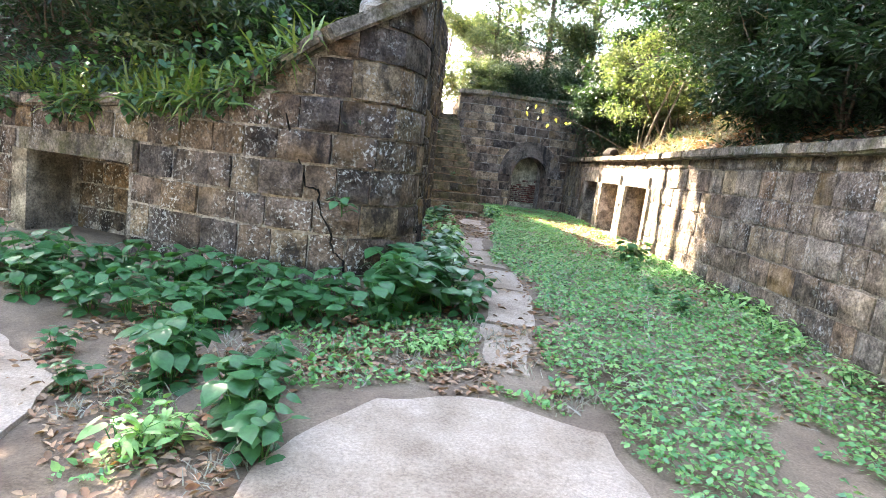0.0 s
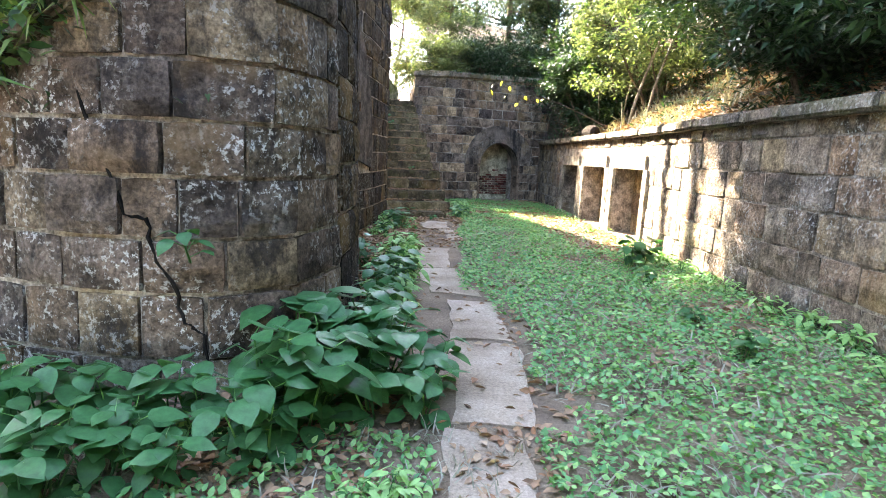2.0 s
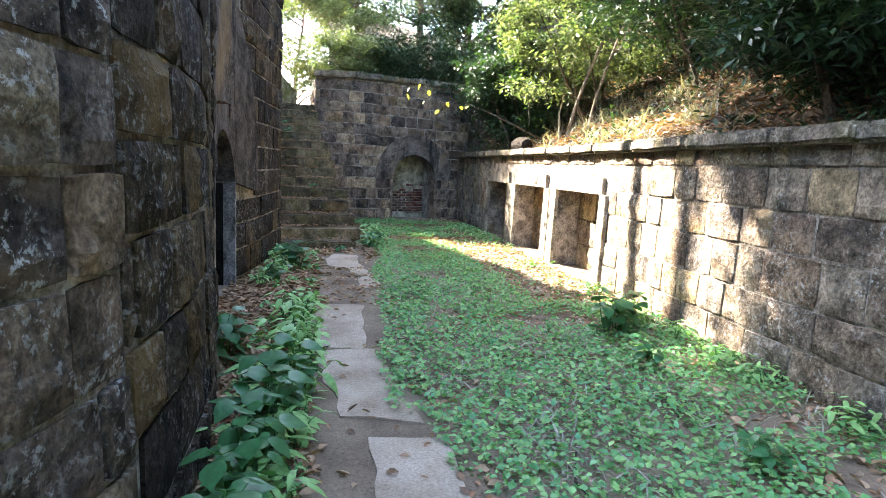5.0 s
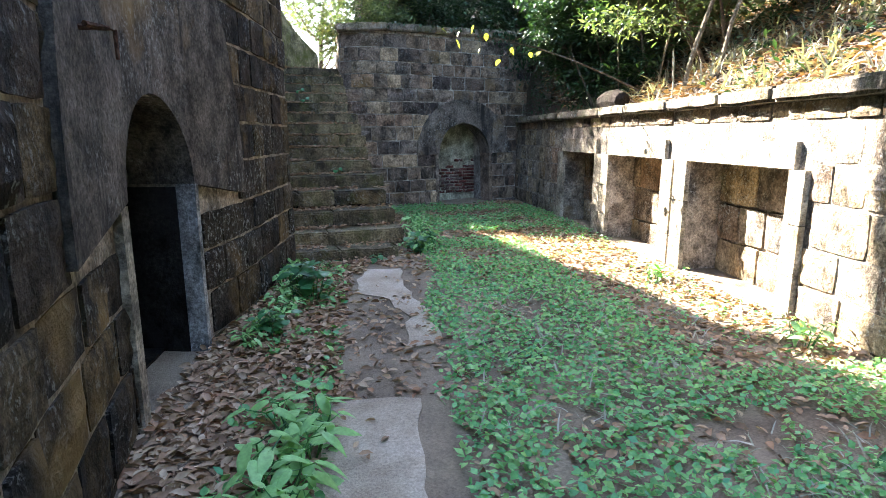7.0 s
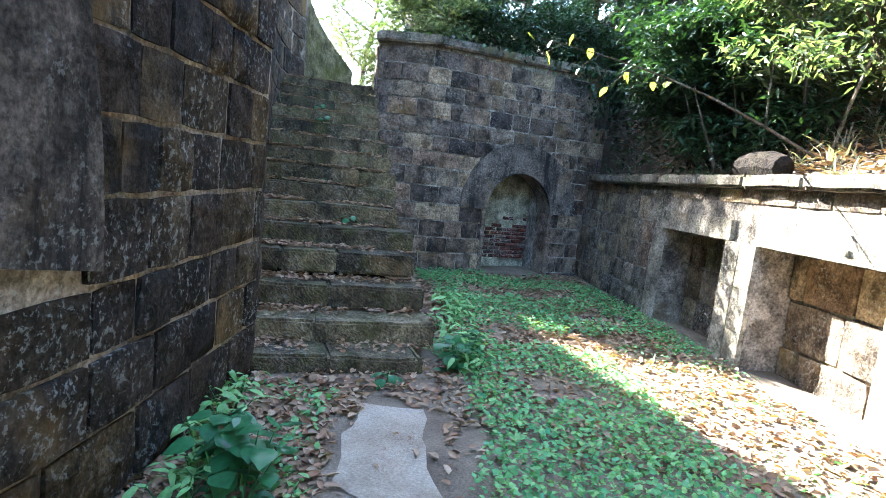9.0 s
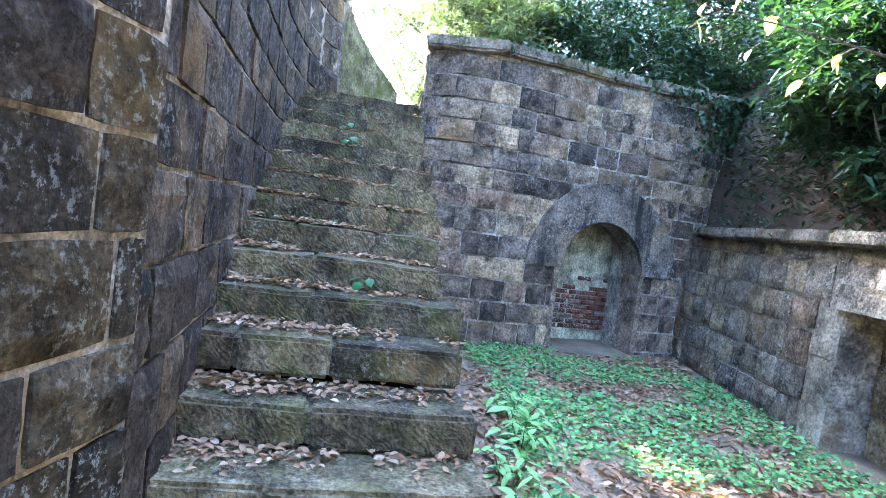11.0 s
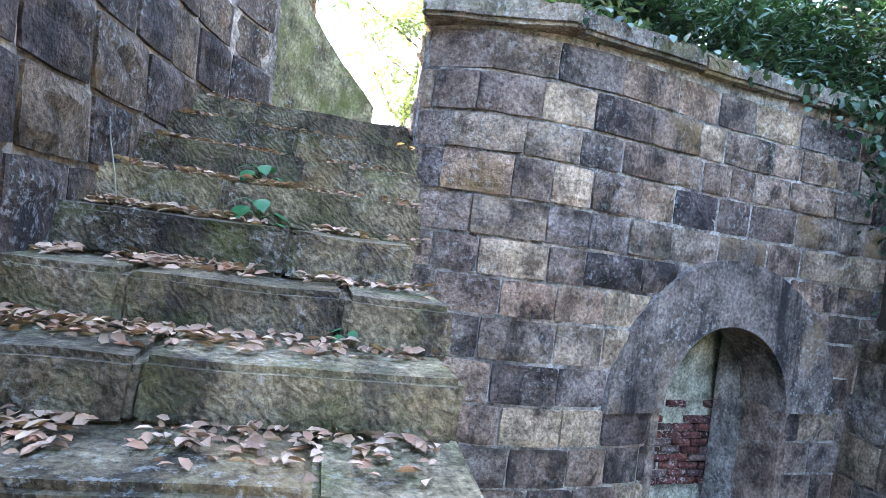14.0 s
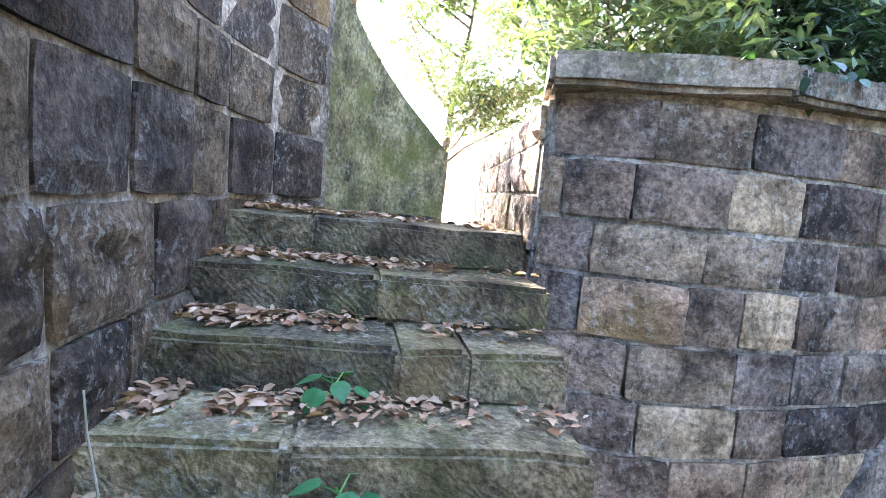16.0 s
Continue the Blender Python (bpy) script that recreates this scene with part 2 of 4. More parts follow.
def smoothed(pts, step=0.2):
    """A Catmull-Rom curve through plan points, as points about step apart."""
    p = [Vector((*q, 0)) for q in pts]
    p = [2 * p[0] - p[1], *p, 2 * p[-1] - p[-2]]
    out = []
    for a, b, c, d in zip(p, p[1:], p[2:], p[3:]):
        k = max(1, round((c - b).length / step))
        for i in range(k):
            t = i / k
            out.append(0.5 * (2 * b + (c - a) * t + (2 * a - 5 * b + 4 * c - d) * t * t + (3 * b - a - 3 * c + d) * t**3))
    out.append(p[-2])
    return out


class Plan:
    """A wall's foot line: s runs along it, d stands out to its right-hand side, the face leans back by batter."""

    def __init__(self, pts, batter=0.0, curve=True):
        self.p = smoothed(pts) if curve else [Vector((*q, 0)) for q in pts]
        self.s = [0.0]
        for a, b in zip(self.p, self.p[1:]):
            self.s.append(self.s[-1] + (b - a).length)
        self.length, self.batter = self.s[-1], batter

    def foot(self, s):
        k = min(max(0, int(np.searchsorted(self.s, s)) - 1), len(self.p) - 2)
        t = (self.p[k + 1] - self.p[k]) / (self.s[k + 1] - self.s[k])
        return self.p[k] + t * (s - self.s[k]), t

    def at(self, s, d, z):
        q, _ = self.foot(s)
        e = 0.12
        t = (self.foot(min(s + e, self.length))[0] - self.foot(max(s - e, 0))[0]).normalized()
        return q + Vector((t.y, -t.x, 0)) * (d - self.batter * z) + Vector((0, 0, z))

    def matrix(self, s, d, z):
        """x along the wall, y out of it, z up."""
        e = 0.12
        t = (self.foot(min(s + e, self.length))[0] - self.foot(max(s - e, 0))[0]).normalized()
        m = Matrix.Identity(3)
        out = Vector((t.y, -t.x, 0))
        up = (Vector((0, 0, 1)) - out * self.batter).normalized()
        out = t.cross(up) * -1 if t.cross(up).dot(out) < 0 else t.cross(up)
        m.col[0], m.col[1], m.col[2] = t, out, up
        return Matrix.Translation(self.at(s, d, z)) @ m.to_4x4()


def wall(name, plan, z0, top, thick, material, label, holes=(), s0=0.0, s1=None):
    """The body of a wall, with its openings through it. holes: (s0, s1, z0, z1)."""
    s1 = plan.length if s1 is None else s1
    ss = {s0, s1, *(h for q in holes for h in q[:2])}
    k = s0
    while k < s1:
        ss.add(round(k, 4))
        k += 0.2
    ss = sorted(ss)
    ss = [a for i, a in enumerate(ss) if i == 0 or a - ss[i - 1] > 1e-3]
    zs = sorted({z0, 0.9, 1.8, 2.7, 3.6, 9.0, *(h for q in holes for h in q[2:])})
    verts, faces, index = [], [], {}

    def v(i, j, back):
        z = min(zs[j], top(ss[i]))
        key = (i, round(z, 4), back)
        if key not in index:
            index[key] = len(verts)
            verts.append(plan.at(ss[i], -thick if back else 0.0, z))
        return index[key]

    def solid(i, j):
        if not (0 <= i < len(ss) - 1 and 0 <= j < len(zs) - 1):
            return False
        if zs[j] >= max(top(ss[i]), top(ss[i + 1])) - 1e-4:
            return False
        a, b = (ss[i] + ss[i + 1]) / 2, (zs[j] + zs[j + 1]) / 2
        return not any(h[0] < a < h[1] and h[2] < b < h[3] for h in holes)

    def add(*f):
        f = list(dict.fromkeys(f))
        if len(f) > 2:
            faces.append(f)

    for i in range(len(ss) - 1):
        for j in range(len(zs) - 1):
            if not solid(i, j):
                continue
            add(v(i, j, 0), v(i + 1, j, 0), v(i + 1, j + 1, 0), v(i, j + 1, 0))
            add(v(i, j, 1), v(i, j + 1, 1), v(i + 1, j + 1, 1), v(i + 1, j, 1))
            if not solid(i - 1, j):
                add(v(i, j, 0), v(i, j + 1, 0), v(i, j + 1, 1), v(i, j, 1))
            if not solid(i + 1, j):
                add(v(i + 1, j, 0), v(i + 1, j, 1), v(i + 1, j + 1, 1), v(i + 1, j + 1, 0))
            if not solid(i, j + 1):
                add(v(i, j + 1, 0), v(i + 1, j + 1, 0), v(i + 1, j + 1, 1), v(i, j + 1, 1))
            if not solid(i, j - 1):
                add(v(i, j, 0), v(i, j, 1), v(i + 1, j, 1), v(i + 1, j, 0))
    ob = new(name, mesh_of(name, verts, faces, material))
    return tagged(ob, label, "wall", kind="structure")


def block_mesh(name, seed, material, amp=0.035, n=5):
    """A unit block: x -0.5..0.5 along, y 0..1 out, z -0.5..0.5 up, with a rough quarry face and worn edges."""
    rnd = random.Random(seed)
    verts, faces = [], []
    for j in range(n):
        for i in range(n):
            x, z = i / (n - 1) - 0.5, j / (n - 1) - 0.5
            edge = i in (0, n - 1) or j in (0, n - 1)
            y = 0.82 + rnd.uniform(-0.12, 0.06) if edge else 1.0 + rnd.uniform(-0.34, 0.34)
            k = 0.0 if edge else rnd.uniform(-0.03, 0.03)
            if edge:
                x, z = x * (1 - rnd.uniform(0, 0.025)), z * (1 - rnd.uniform(0, 0.04))
                if i in (0, n - 1) and j in (0, n - 1):
                    x, z = x * 0.975, z * 0.955
            verts.append((x + k, y, z + k))
    for j in range(n - 1):
        for i in range(n - 1):
            a = j * n + i
            faces.append((a, a + 1, a + n + 1, a + n))
    loop = [i for i in range(n)] + [j * n + n - 1 for j in range(1, n)] + [(n - 1) * n + i for i in range(n - 2, -1, -1)] + [j * n for j in range(n - 2, 0, -1)]
    first = len(verts)
    for k in loop:
        verts.append((verts[k][0], 0.0, verts[k][2]))
    m = len(loop)
    for k in range(m):
        faces.append((loop[k], first + k, first + (k + 1) % m, loop[(k + 1) % m]))
    me = mesh_of(name, verts, faces, material, True)
    me.set_sharp_from_angle(angle=radians(30))
    return me


def courses(parent, plan, z0, top, height, width, material, holes=(), proud=0.035, s0=0.0, s1=None, seed=1, name="stone_block", limit=300, arches=()):
    """Lays rough blocks over a wall's face in courses."""
    rnd = random.Random(seed)
    kinds = [block_mesh(name, seed * 50 + k, material) for k in range(7)]
    s1 = plan.length if s1 is None else s1
    z, row, made = z0, 0, 0
    while z < 5.7:
        h = height * rnd.uniform(0.88, 1.12)
        s = s0 - rnd.uniform(0.1, 0.9) * width
        while s < s1:
            w = width * rnd.uniform(0.65, 1.35)
            spans = [(max(s, s0), min(s + w, s1))]
            s += w
            cuts = [(a, b) for a, b, c, d in holes if c < z + h * 0.6 and d > z + h * 0.4]
            for sc, zc, rx, rz in arches:
                if z + h / 2 > zc and z + h / 2 < zc + rz:
                    k = rx * math.sqrt(1 - ((z + h / 2 - zc) / rz) ** 2) - 0.06
                    cuts.append((sc - k, sc + k))
            for a, b in cuts:
                spans = [p for q in spans for p in ((q[0], min(q[1], a)), (max(q[0], b), q[1])) if p[1] - p[0] > 0.07]
            for a, b in spans:
                mid = (a + b) / 2
                zt = min(z + h, top(mid))
                if b - a < 0.07 or zt - z < 0.09 or made >= limit:
                    continue
                gap = 0.016
                ob = part(name, kinds[rnd.randrange(len(kinds))], None, parent)
                ob.matrix_world = plan.matrix(mid, -0.021, (z + zt) / 2) @ Matrix.Diagonal((b - a - gap, proud * rnd.uniform(0.7, 1.5) + 0.01, zt - z - gap, 1))
                made += 1
        z += h
        row += 1
    return made


def slab_mesh(name, lx, ly, lz, material, seed=0, bevel=0.02, amp=0.012, cuts=3):
    """A block with worn edges: x centred, y and z from 0."""
    bm = bmesh.new()
    bmesh.ops.create_cube(bm, size=1.0)
    for v in bm.verts:
        v.co = ((v.co.x) * lx, (v.co.y + 0.5) * ly, (v.co.z + 0.5) * lz)
    bmesh.ops.bevel(bm, geom=bm.edges[:], offset=bevel, segments=2, affect="EDGES")
    longest = [e for e in bm.edges if abs(e.verts[0].co.x - e.verts[1].co.x) > lx * 0.5]
    bmesh.ops.subdivide_edges(bm, edges=longest, cuts=max(2, int(lx / 0.14)), use_grid_fill=True)
    for v in bm.verts:
        k = noise.noise_vector(Vector((v.co.x * 4 + seed * 7.3, v.co.y * 4, v.co.z * 4)))
        v.co += k * amp
    me = bpy.data.meshes.new(name)
    bmesh.ops.recalc_face_normals(bm, faces=bm.faces[:])
    bm.to_mesh(me)
    bm.free()
    me.materials.append(material)
    me.polygons.foreach_set("use_smooth", [True] * len(me.polygons))
    me.set_sharp_from_angle(angle=radians(35))
    return me


def coping(name, plan, s0, s1, z, material, label, tall=0.15, deep=0.5, proud=0.1, piece=0.85, seed=3):
    """A run of coping stones laid on a wall's top, z a function of s."""
    rnd = random.Random(seed)
    root = None
    s = s0
    root = tagged(new(name), label, "coping", kind="structure")
    while s < s1 - 0.05:
        w = min(piece * rnd.uniform(0.7, 1.3), s1 - s)
        mid = s + w / 2
        slope = math.atan2(z(min(s + w, s1)) - z(s), w)
        ob = part("coping_stone", slab_mesh("coping_stone", w / math.cos(slope) - 0.012, deep, tall, material, rnd.random() * 50, 0.025, 0.014), None, root)
        m = plan.matrix(mid, proud, z(mid)) @ pose(0, 0, 0, 0, -math.degrees(slope), 0) @ pose(0, -deep, 0)
        ob.matrix_world = m
        s += w
    return root


def strip(name, plan, sc, inner, outer, d0, d1, material, n=28, feet=True):
    """An arch band in a wall's face. inner, outer: (half width, rise, spring z, foot z)."""
    def side(q):
        rx, rz, zs, zf = q
        pts = [(-rx, zf)] if feet else []
        pts += [(-rx * math.cos(math.pi * k / n), zs + rz * math.sin(math.pi * k / n)) for k in range(n + 1)]
        return pts + ([(rx, zf)] if feet else [])
    a, b = side(inner), side(outer)
    verts, faces = [], []
    for p, q in zip(a, b):
        for (x, z), d in ((p, d0), (p, d1), (q, d1), (q, d0)):
            verts.append(plan.at(sc + x, d, z))
    for k in range(len(a) - 1):
        for c in range(4):
            faces.append((4 * k + c, 4 * k + (c + 1) % 4, 4 * k + 4 + (c + 1) % 4, 4 * k + 4 + c))
    e = 4 * (len(a) - 1)
    faces += [(0, 1, 2, 3), (e + 3, e + 2, e + 1, e)]
    bm = bmesh.new()
    vs = [bm.verts.new(v) for v in verts]
    for f in faces:
        bm.faces.new([vs[k] for k in f])
    return bm


def box_between(plan, sa, sb, da, db, za, zb):
    bm = bmesh.new()
    vs = [bm.verts.new(plan.at(s, d, z)) for z in (za, zb) for s, d in ((sa, da), (sb, da), (sb, db), (sa, db))]
    for f in ((0, 1, 2, 3), (7, 6, 5, 4), (0, 4, 5, 1), (1, 5, 6, 2), (2, 6, 7, 3), (3, 7, 4, 0)):
        bm.faces.new([vs[k] for k in f])
    return bm


# ---- leaves ----
OVATE = (np.array([(0, 0, 0), (0.3, 0.3, 0.06), (-0.3, 0.3, 0.06), (0, 0.35, 0), (0.26, 0.62, 0.04), (-0.26, 0.62, 0.04), (0, 1, -0.08)]),
         [(0, 1, 3), (0, 3, 2), (1, 4, 3), (2, 3, 5), (3, 4, 6), (3, 6, 5)])
SMALL = (np.array([(0, 0, 0), (0.34, 0.42, 0.07), (-0.34, 0.42, 0.07), (0, 0.5, 0.0), (0, 1, -0.06)]), [(0, 1, 3), (0, 3, 2), (1, 4, 3), (2, 3, 4)])
LANCE = (np.array([(0, 0, 0), (0.15, 0.45, 0.04), (-0.15, 0.45, 0.04), (0, 1, -0.08)]), [(0, 1, 3), (0, 3, 2)])
BLADE = (np.array([(-0.04, 0, 0), (0.04, 0, 0), (0.03, 0.5, 0.1), (-0.03, 0.5, 0.1), (0, 1, 0.0)]), [(0, 1, 2, 3), (3, 2, 4)])
CURL = (np.array([(0, 0, 0), (0.24, 0.3, 0.12), (-0.24, 0.3, 0.12), (0.2, 0.65, 0.16), (-0.2, 0.65, 0.16), (0, 1, 0.03), (0, 0.5, 0.0)]),
        [(0, 1, 6), (0, 6, 2), (1, 3, 6), (2, 6, 4), (3, 5, 6), (4, 6, 5)])


def leaf_cloud(name, places, sizes, pitch, shape, material, rng, yaw=None, roll=25):
    """One mesh of many separate leaves. pitch: (low, high) degrees by which the tips rise."""
    v, f = shape
    n = len(places)
    yw = rng.uniform(0, 2 * np.pi, n) if yaw is None else yaw
    p = np.radians(rng.uniform(pitch[0], pitch[1], n))
    r = np.radians(rng.normal(0, roll, n))
    x, y, z = v[:, 0][None] * sizes[:, None], v[:, 1][None] * sizes[:, None], v[:, 2][None] * sizes[:, None]
    x, z = x * np.cos(r)[:, None] + z * np.sin(r)[:, None], -x * np.sin(r)[:, None] + z * np.cos(r)[:, None]
    y, z = y * np.cos(p)[:, None] - z * np.sin(p)[:, None], y * np.sin(p)[:, None] + z * np.cos(p)[:, None]
    x, y = x * np.cos(yw)[:, None] - y * np.sin(yw)[:, None], x * np.sin(yw)[:, None] + y * np.cos(yw)[:, None]
    co = np.stack([x, y, z], -1) + np.asarray(places)[:, None]
    k = len(v)
    faces = [tuple(c + i * k for c in q) for i in range(n) for q in f]
    me = bpy.data.meshes.new(name)
    me.from_pydata(co.reshape(-1, 3).tolist(), [], faces)
    me.materials.append(material)
    me.polygons.foreach_set("use_smooth", [True] * len(me.polygons))
    return me


def tube(bm, pts, radii, sides=6):
    rings = []
    for k, (p, r) in enumerate(zip(pts, radii)):
        t = (Vector(pts[min(k + 1, len(pts) - 1)]) - Vector(pts[max(k - 1, 0)])).normalized()
        a = t.orthogonal().normalized()
        b = t.cross(a)
        rings.append([bm.verts.new(Vector(p) + (a * math.cos(2 * math.pi * i / sides) + b * math.sin(2 * math.pi * i / sides)) * r) for i in range(sides)])
    for q, w in zip(rings, rings[1:]):
        for i in range(sides):
            bm.faces.new((q[i], q[(i + 1) % sides], w[(i + 1) % sides], w[i]))
    bm.faces.new(rings[-1])
    bm.faces.new(rings[0][::-1])


def limb(start, way, length, rnd, bend=0.25, n=5, rise=0.1):
    pts, p, d = [Vector(start)], Vector(start), Vector(way).normalized()
    for _ in range(n):
        d = (d + Vector((rnd.uniform(-bend, bend), rnd.uniform(-bend, bend), rnd.uniform(-bend, bend) * 0.5 + rise))).normalized()
        p = p + d * (length / n)
        pts.append(p.copy())
    return pts


def tree(name, base, height, spread, leaves, leaf, material, label, seed, stems=1, lean=(0, 0), size=(0.09, 0.16), crown_from=0.35, girth=0.09, kind_of=LANCE, limbs=9):
    """A tree or shrub: tapered stems with limbs, and a crown of many leaves in clumps round the twigs."""
    rnd, rng = random.Random(seed), np.random.default_rng(seed)
    root = tagged(new(name), label, "tree" if height > 3 else "shrub")
    root.location = base
    wood, tips = bmesh.new(), []
    for s in range(stems):
        a = rnd.uniform(0, 6.28)
        way = Vector((lean[0] + (0.35 * math.cos(a) if stems > 1 else 0), lean[1] + (0.35 * math.sin(a) if stems > 1 else 0), 1.0))
        trunk = limb((0.12 * math.cos(a) * (stems > 1), 0.12 * math.sin(a) * (stems > 1), -0.15), way, height * rnd.uniform(0.75, 0.95), rnd, 0.12, 8, 0.05)
        tube(wood, trunk, [girth / math.sqrt(stems) * (1 - 0.11 * k) for k in range(len(trunk))], 7)
        for k in range(limbs if stems == 1 else max(3, limbs // 2)):
            t = rnd.uniform(crown_from, 1.0)
            i = min(int(t * (len(trunk) - 1)), len(trunk) - 2)
            st = trunk[i].lerp(trunk[i + 1], t * (len(trunk) - 1) - i)
            b = rnd.uniform(0, 6.28)
            br = limb(st, (math.cos(b), math.sin(b), rnd.uniform(0.0, 0.7)), spread * rnd.uniform(0.45, 1.0) * (1.25 - 0.6 * t), rnd, 0.25, 5, 0.03)
            tube(wood, br, [girth * 0.32 / math.sqrt(stems) * (1 - 0.15 * q) for q in range(len(br))], 5)
            tips += br[2:]
            for q in br[2:]:
                tw = limb(q, (rnd.uniform(-1, 1), rnd.uniform(-1, 1), rnd.uniform(-0.2, 0.5)), spread * rnd.uniform(0.15, 0.35), rnd, 0.3, 3, 0.0)
                tube(wood, tw, [girth * 0.1 / math.sqrt(stems), girth * 0.08 / math.sqrt(stems), girth * 0.05 / math.sqrt(stems), 0.003], 3)
                tips += tw[1:]
    part("trunk", wood, BARK, root)
    t = np.array([tuple(q) for q in tips])
    pick = t[rng.integers(0, len(t), leaves)] + rng.normal(0, 0.055 * spread + 0.07, (leaves, 3)) * (1, 1, 0.6)
    pick[:, 2] = np.maximum(pick[:, 2], 0.03)
    part("crown", leaf_cloud("crown", pick, rng.uniform(size[0], size[1], leaves), (-55, 25), kind_of, material, rng, None, 35), None, root)
    return root


def ground_z(x, y):
    """The court's floor: a little lower before the rounded wall, with small bumps."""
    k = min(1.0, max(0.0, (y - 0.8) / 3.6))
    k = k * k * (3 - 2 * k)
    low = -0.2 * (1 - k)
    f = min(1.0, max(0.0, (-0.9 - x) / 1.6)) * min(1.0, max(0.0, (5.5 - y) / 2.0))
    return low - 0.1 * f + 0.02 * noise.noise(Vector((x * 0.9, y * 0.9, 0))) + 0.008 * noise.noise(Vector((x * 5, y * 5, 3)))


# ---- ground ----
def grid_sheet(name, xs, ys, height, material, label, category):
    verts = [(x, y, height(x, y)) for y in ys for x in xs]
    n = len(xs)
    faces = [(j * n + i, j * n + i + 1, j * n + n + i + 1, j * n + n + i) for j in range(len(ys) - 1) for i in range(n - 1)]
    ob = new(name, mesh_of(name, verts, faces, material, True))
    return tagged(ob, label, category, kind="structure")


def spaced(lo, hi, step, far):
    inner = [lo + k * step for k in range(int(round((hi - lo) / step)) + 1)]
    outer = [1, 3, 8, 20, 60, 200, far]
    return [lo - q for q in reversed(outer)] + inner + [hi + q for q in outer]


grid_sheet("ground", spaced(-7, 6, 0.16, 900), spaced(-5, 20, 0.16, 900), ground_z, SOIL, "bare trodden soil floor of the old court", "ground")

# ---- rounded wall and long wall, west side ----
def lerp_top(points):
    xs, zs = zip(*points)
    return lambda s: float(np.interp(s, xs, zs))


west = Plan([(-7.5, 6.4), (-5.0, 5.3), (-3.2, 4.62), (-2.3, 4.15), (-1.7, 3.86), (-1.2, 3.68), (-0.75, 3.6), (-0.38, 3.66), (-0.1, 3.88), (0.05, 4.3), (0.12, 5.0), (0.09, 5.9), (-0.08, 7.0)], 0.02)
def s_near(plan, x, y):
    return min(((p - Vector((x, y, 0))).length, s) for p, s in zip(plan.p, plan.s))[1]


S_DARK = s_near(west, 0.08, 4.6)
S_RAMP = s_near(west, -1.7, 3.86)
west_top = lerp_top([(0, 1.2), (S_RAMP, 1.6), (S_RAMP + 4.6, 4.3), (30, 4.3)])
S_WA, S_WB = s_near(west, -4.35, 5.05), s_near(west, -3.02, 4.53)
west_holes = [(S_WA, S_WB, -0.5, 0.94)]
wall_west_1 = wall("wall_west_1", west, -0.5, west_top, 0.6, MORTAR, "rounded wall of dark weathered sandstone blocks with pale lichen", west_holes)
court = Plan([(-0.08, 7.0), (-0.25, 7.8), (-0.39, 8.7), (-0.39, 9.7), (-0.2, 10.8), (-0.02, 12.62)], 0.0)
DOOR_S = s_near(court, -0.39, 9.22)
door_hole = [(DOOR_S - 0.64, DOOR_S + 0.54, -0.5, 1.75)]
wall_west_2 = wall("wall_west_2", court, -0.5, lambda s: 4.3, 0.4, DAMP_MORTAR, "tall dark sandstone wall with an arched doorway", door_hole)
stair_side = Plan([(-0.02, 12.62), (-0.55, 15.3), (-0.85, 17.2), (-0.85, 18.6), (-0.5, 19.5), (-0.05, 19.95)], 0.03)
L3 = stair_side.length
w3_top = lerp_top([(0, 4.5), (0.8, 5.6), (L3 - 2.7, 5.7), (L3 - 0.8, 4.0), (L3, 3.35)])
wall_west_3 = wall("wall_west_3", stair_side, -0.5, w3_top, 0.6, DAMP_MORTAR, "tall dark sandstone wall beside the stone steps", (), 0.0, L3 - 1.2)
wall_west_4 = wall("wall_west_4", stair_side, -0.5, w3_top, 0.6, MOSSY, "mossy rendered end of the wall, ramped down above the steps", (), L3 - 1.2, L3)

# ---- back wall ----
back = Plan([(0.42, 17.98), (0.62, 17.88), (0.95, 17.8), (1.5, 17.9), (2.0, 18.1), (3.05, 18.6), (4.6, 19.15), (5.4, 19.4)], 0.02)
ARCH_S = s_near(back, 3.13, 18.63)
back_top = lerp_top([(0, 3.54), (back.length, 3.66)])
arch_hole = [(ARCH_S - 0.68, ARCH_S + 0.68, -0.5, 1.76)]
wall_north = wall("wall_north", back, -0.5, back_top, 0.7, MORTAR, "tall end wall of dark sandstone blocks with an arched recess", arch_hole)

turned = Plan([(0.2, 22.6), (0.33, 20.4), (0.43, 18.06)], 0.0)
wall_north_2 = wall("wall_north_2", turned, 1.5, lambda s: 3.5, 0.5, MORTAR, "dry pale return of the end wall beside the landing")

# ---- low wall, east side ----
east = Plan([(4.36, 19.2), (4.36, 15.7), (4.33, 12.0), (4.25, 9.6), (4.12, 8.2), (4.0, 6.2), (3.95, 4.5), (3.85, 2.5), (3.7, 0.0), (3.4, -4.5)], 0.02)
def s_y(y):
    return float(np.interp(-y, [-p.y for p in east.p], east.s))


NICHES = [(s_y(15.7), s_y(14.25)), (s_y(13.72), s_y(12.14)), (s_y(11.58), s_y(9.95))]
east_holes = [(a, b, -0.5, 1.22) for a, b in NICHES]
wall_east = wall("wall_east", east, -0.5, lambda s: 1.76, 0.95, DAMP_MORTAR, "low sandstone wall with three square recesses", east_holes)

# ---- stairs ----
TURN = radians(11)
U, V = Vector((math.cos(TURN), math.sin(TURN), 0)), Vector((-math.sin(TURN), math.cos(TURN), 0))
FOOT = Vector((-0.03, 12.62, 0))
RISE, TREAD, WIDE, STEPS = 0.19, 0.38, 1.52, 15
SUNK = (0.05, 0.065, 0.045, 0.0)   # the lowest steps have settled
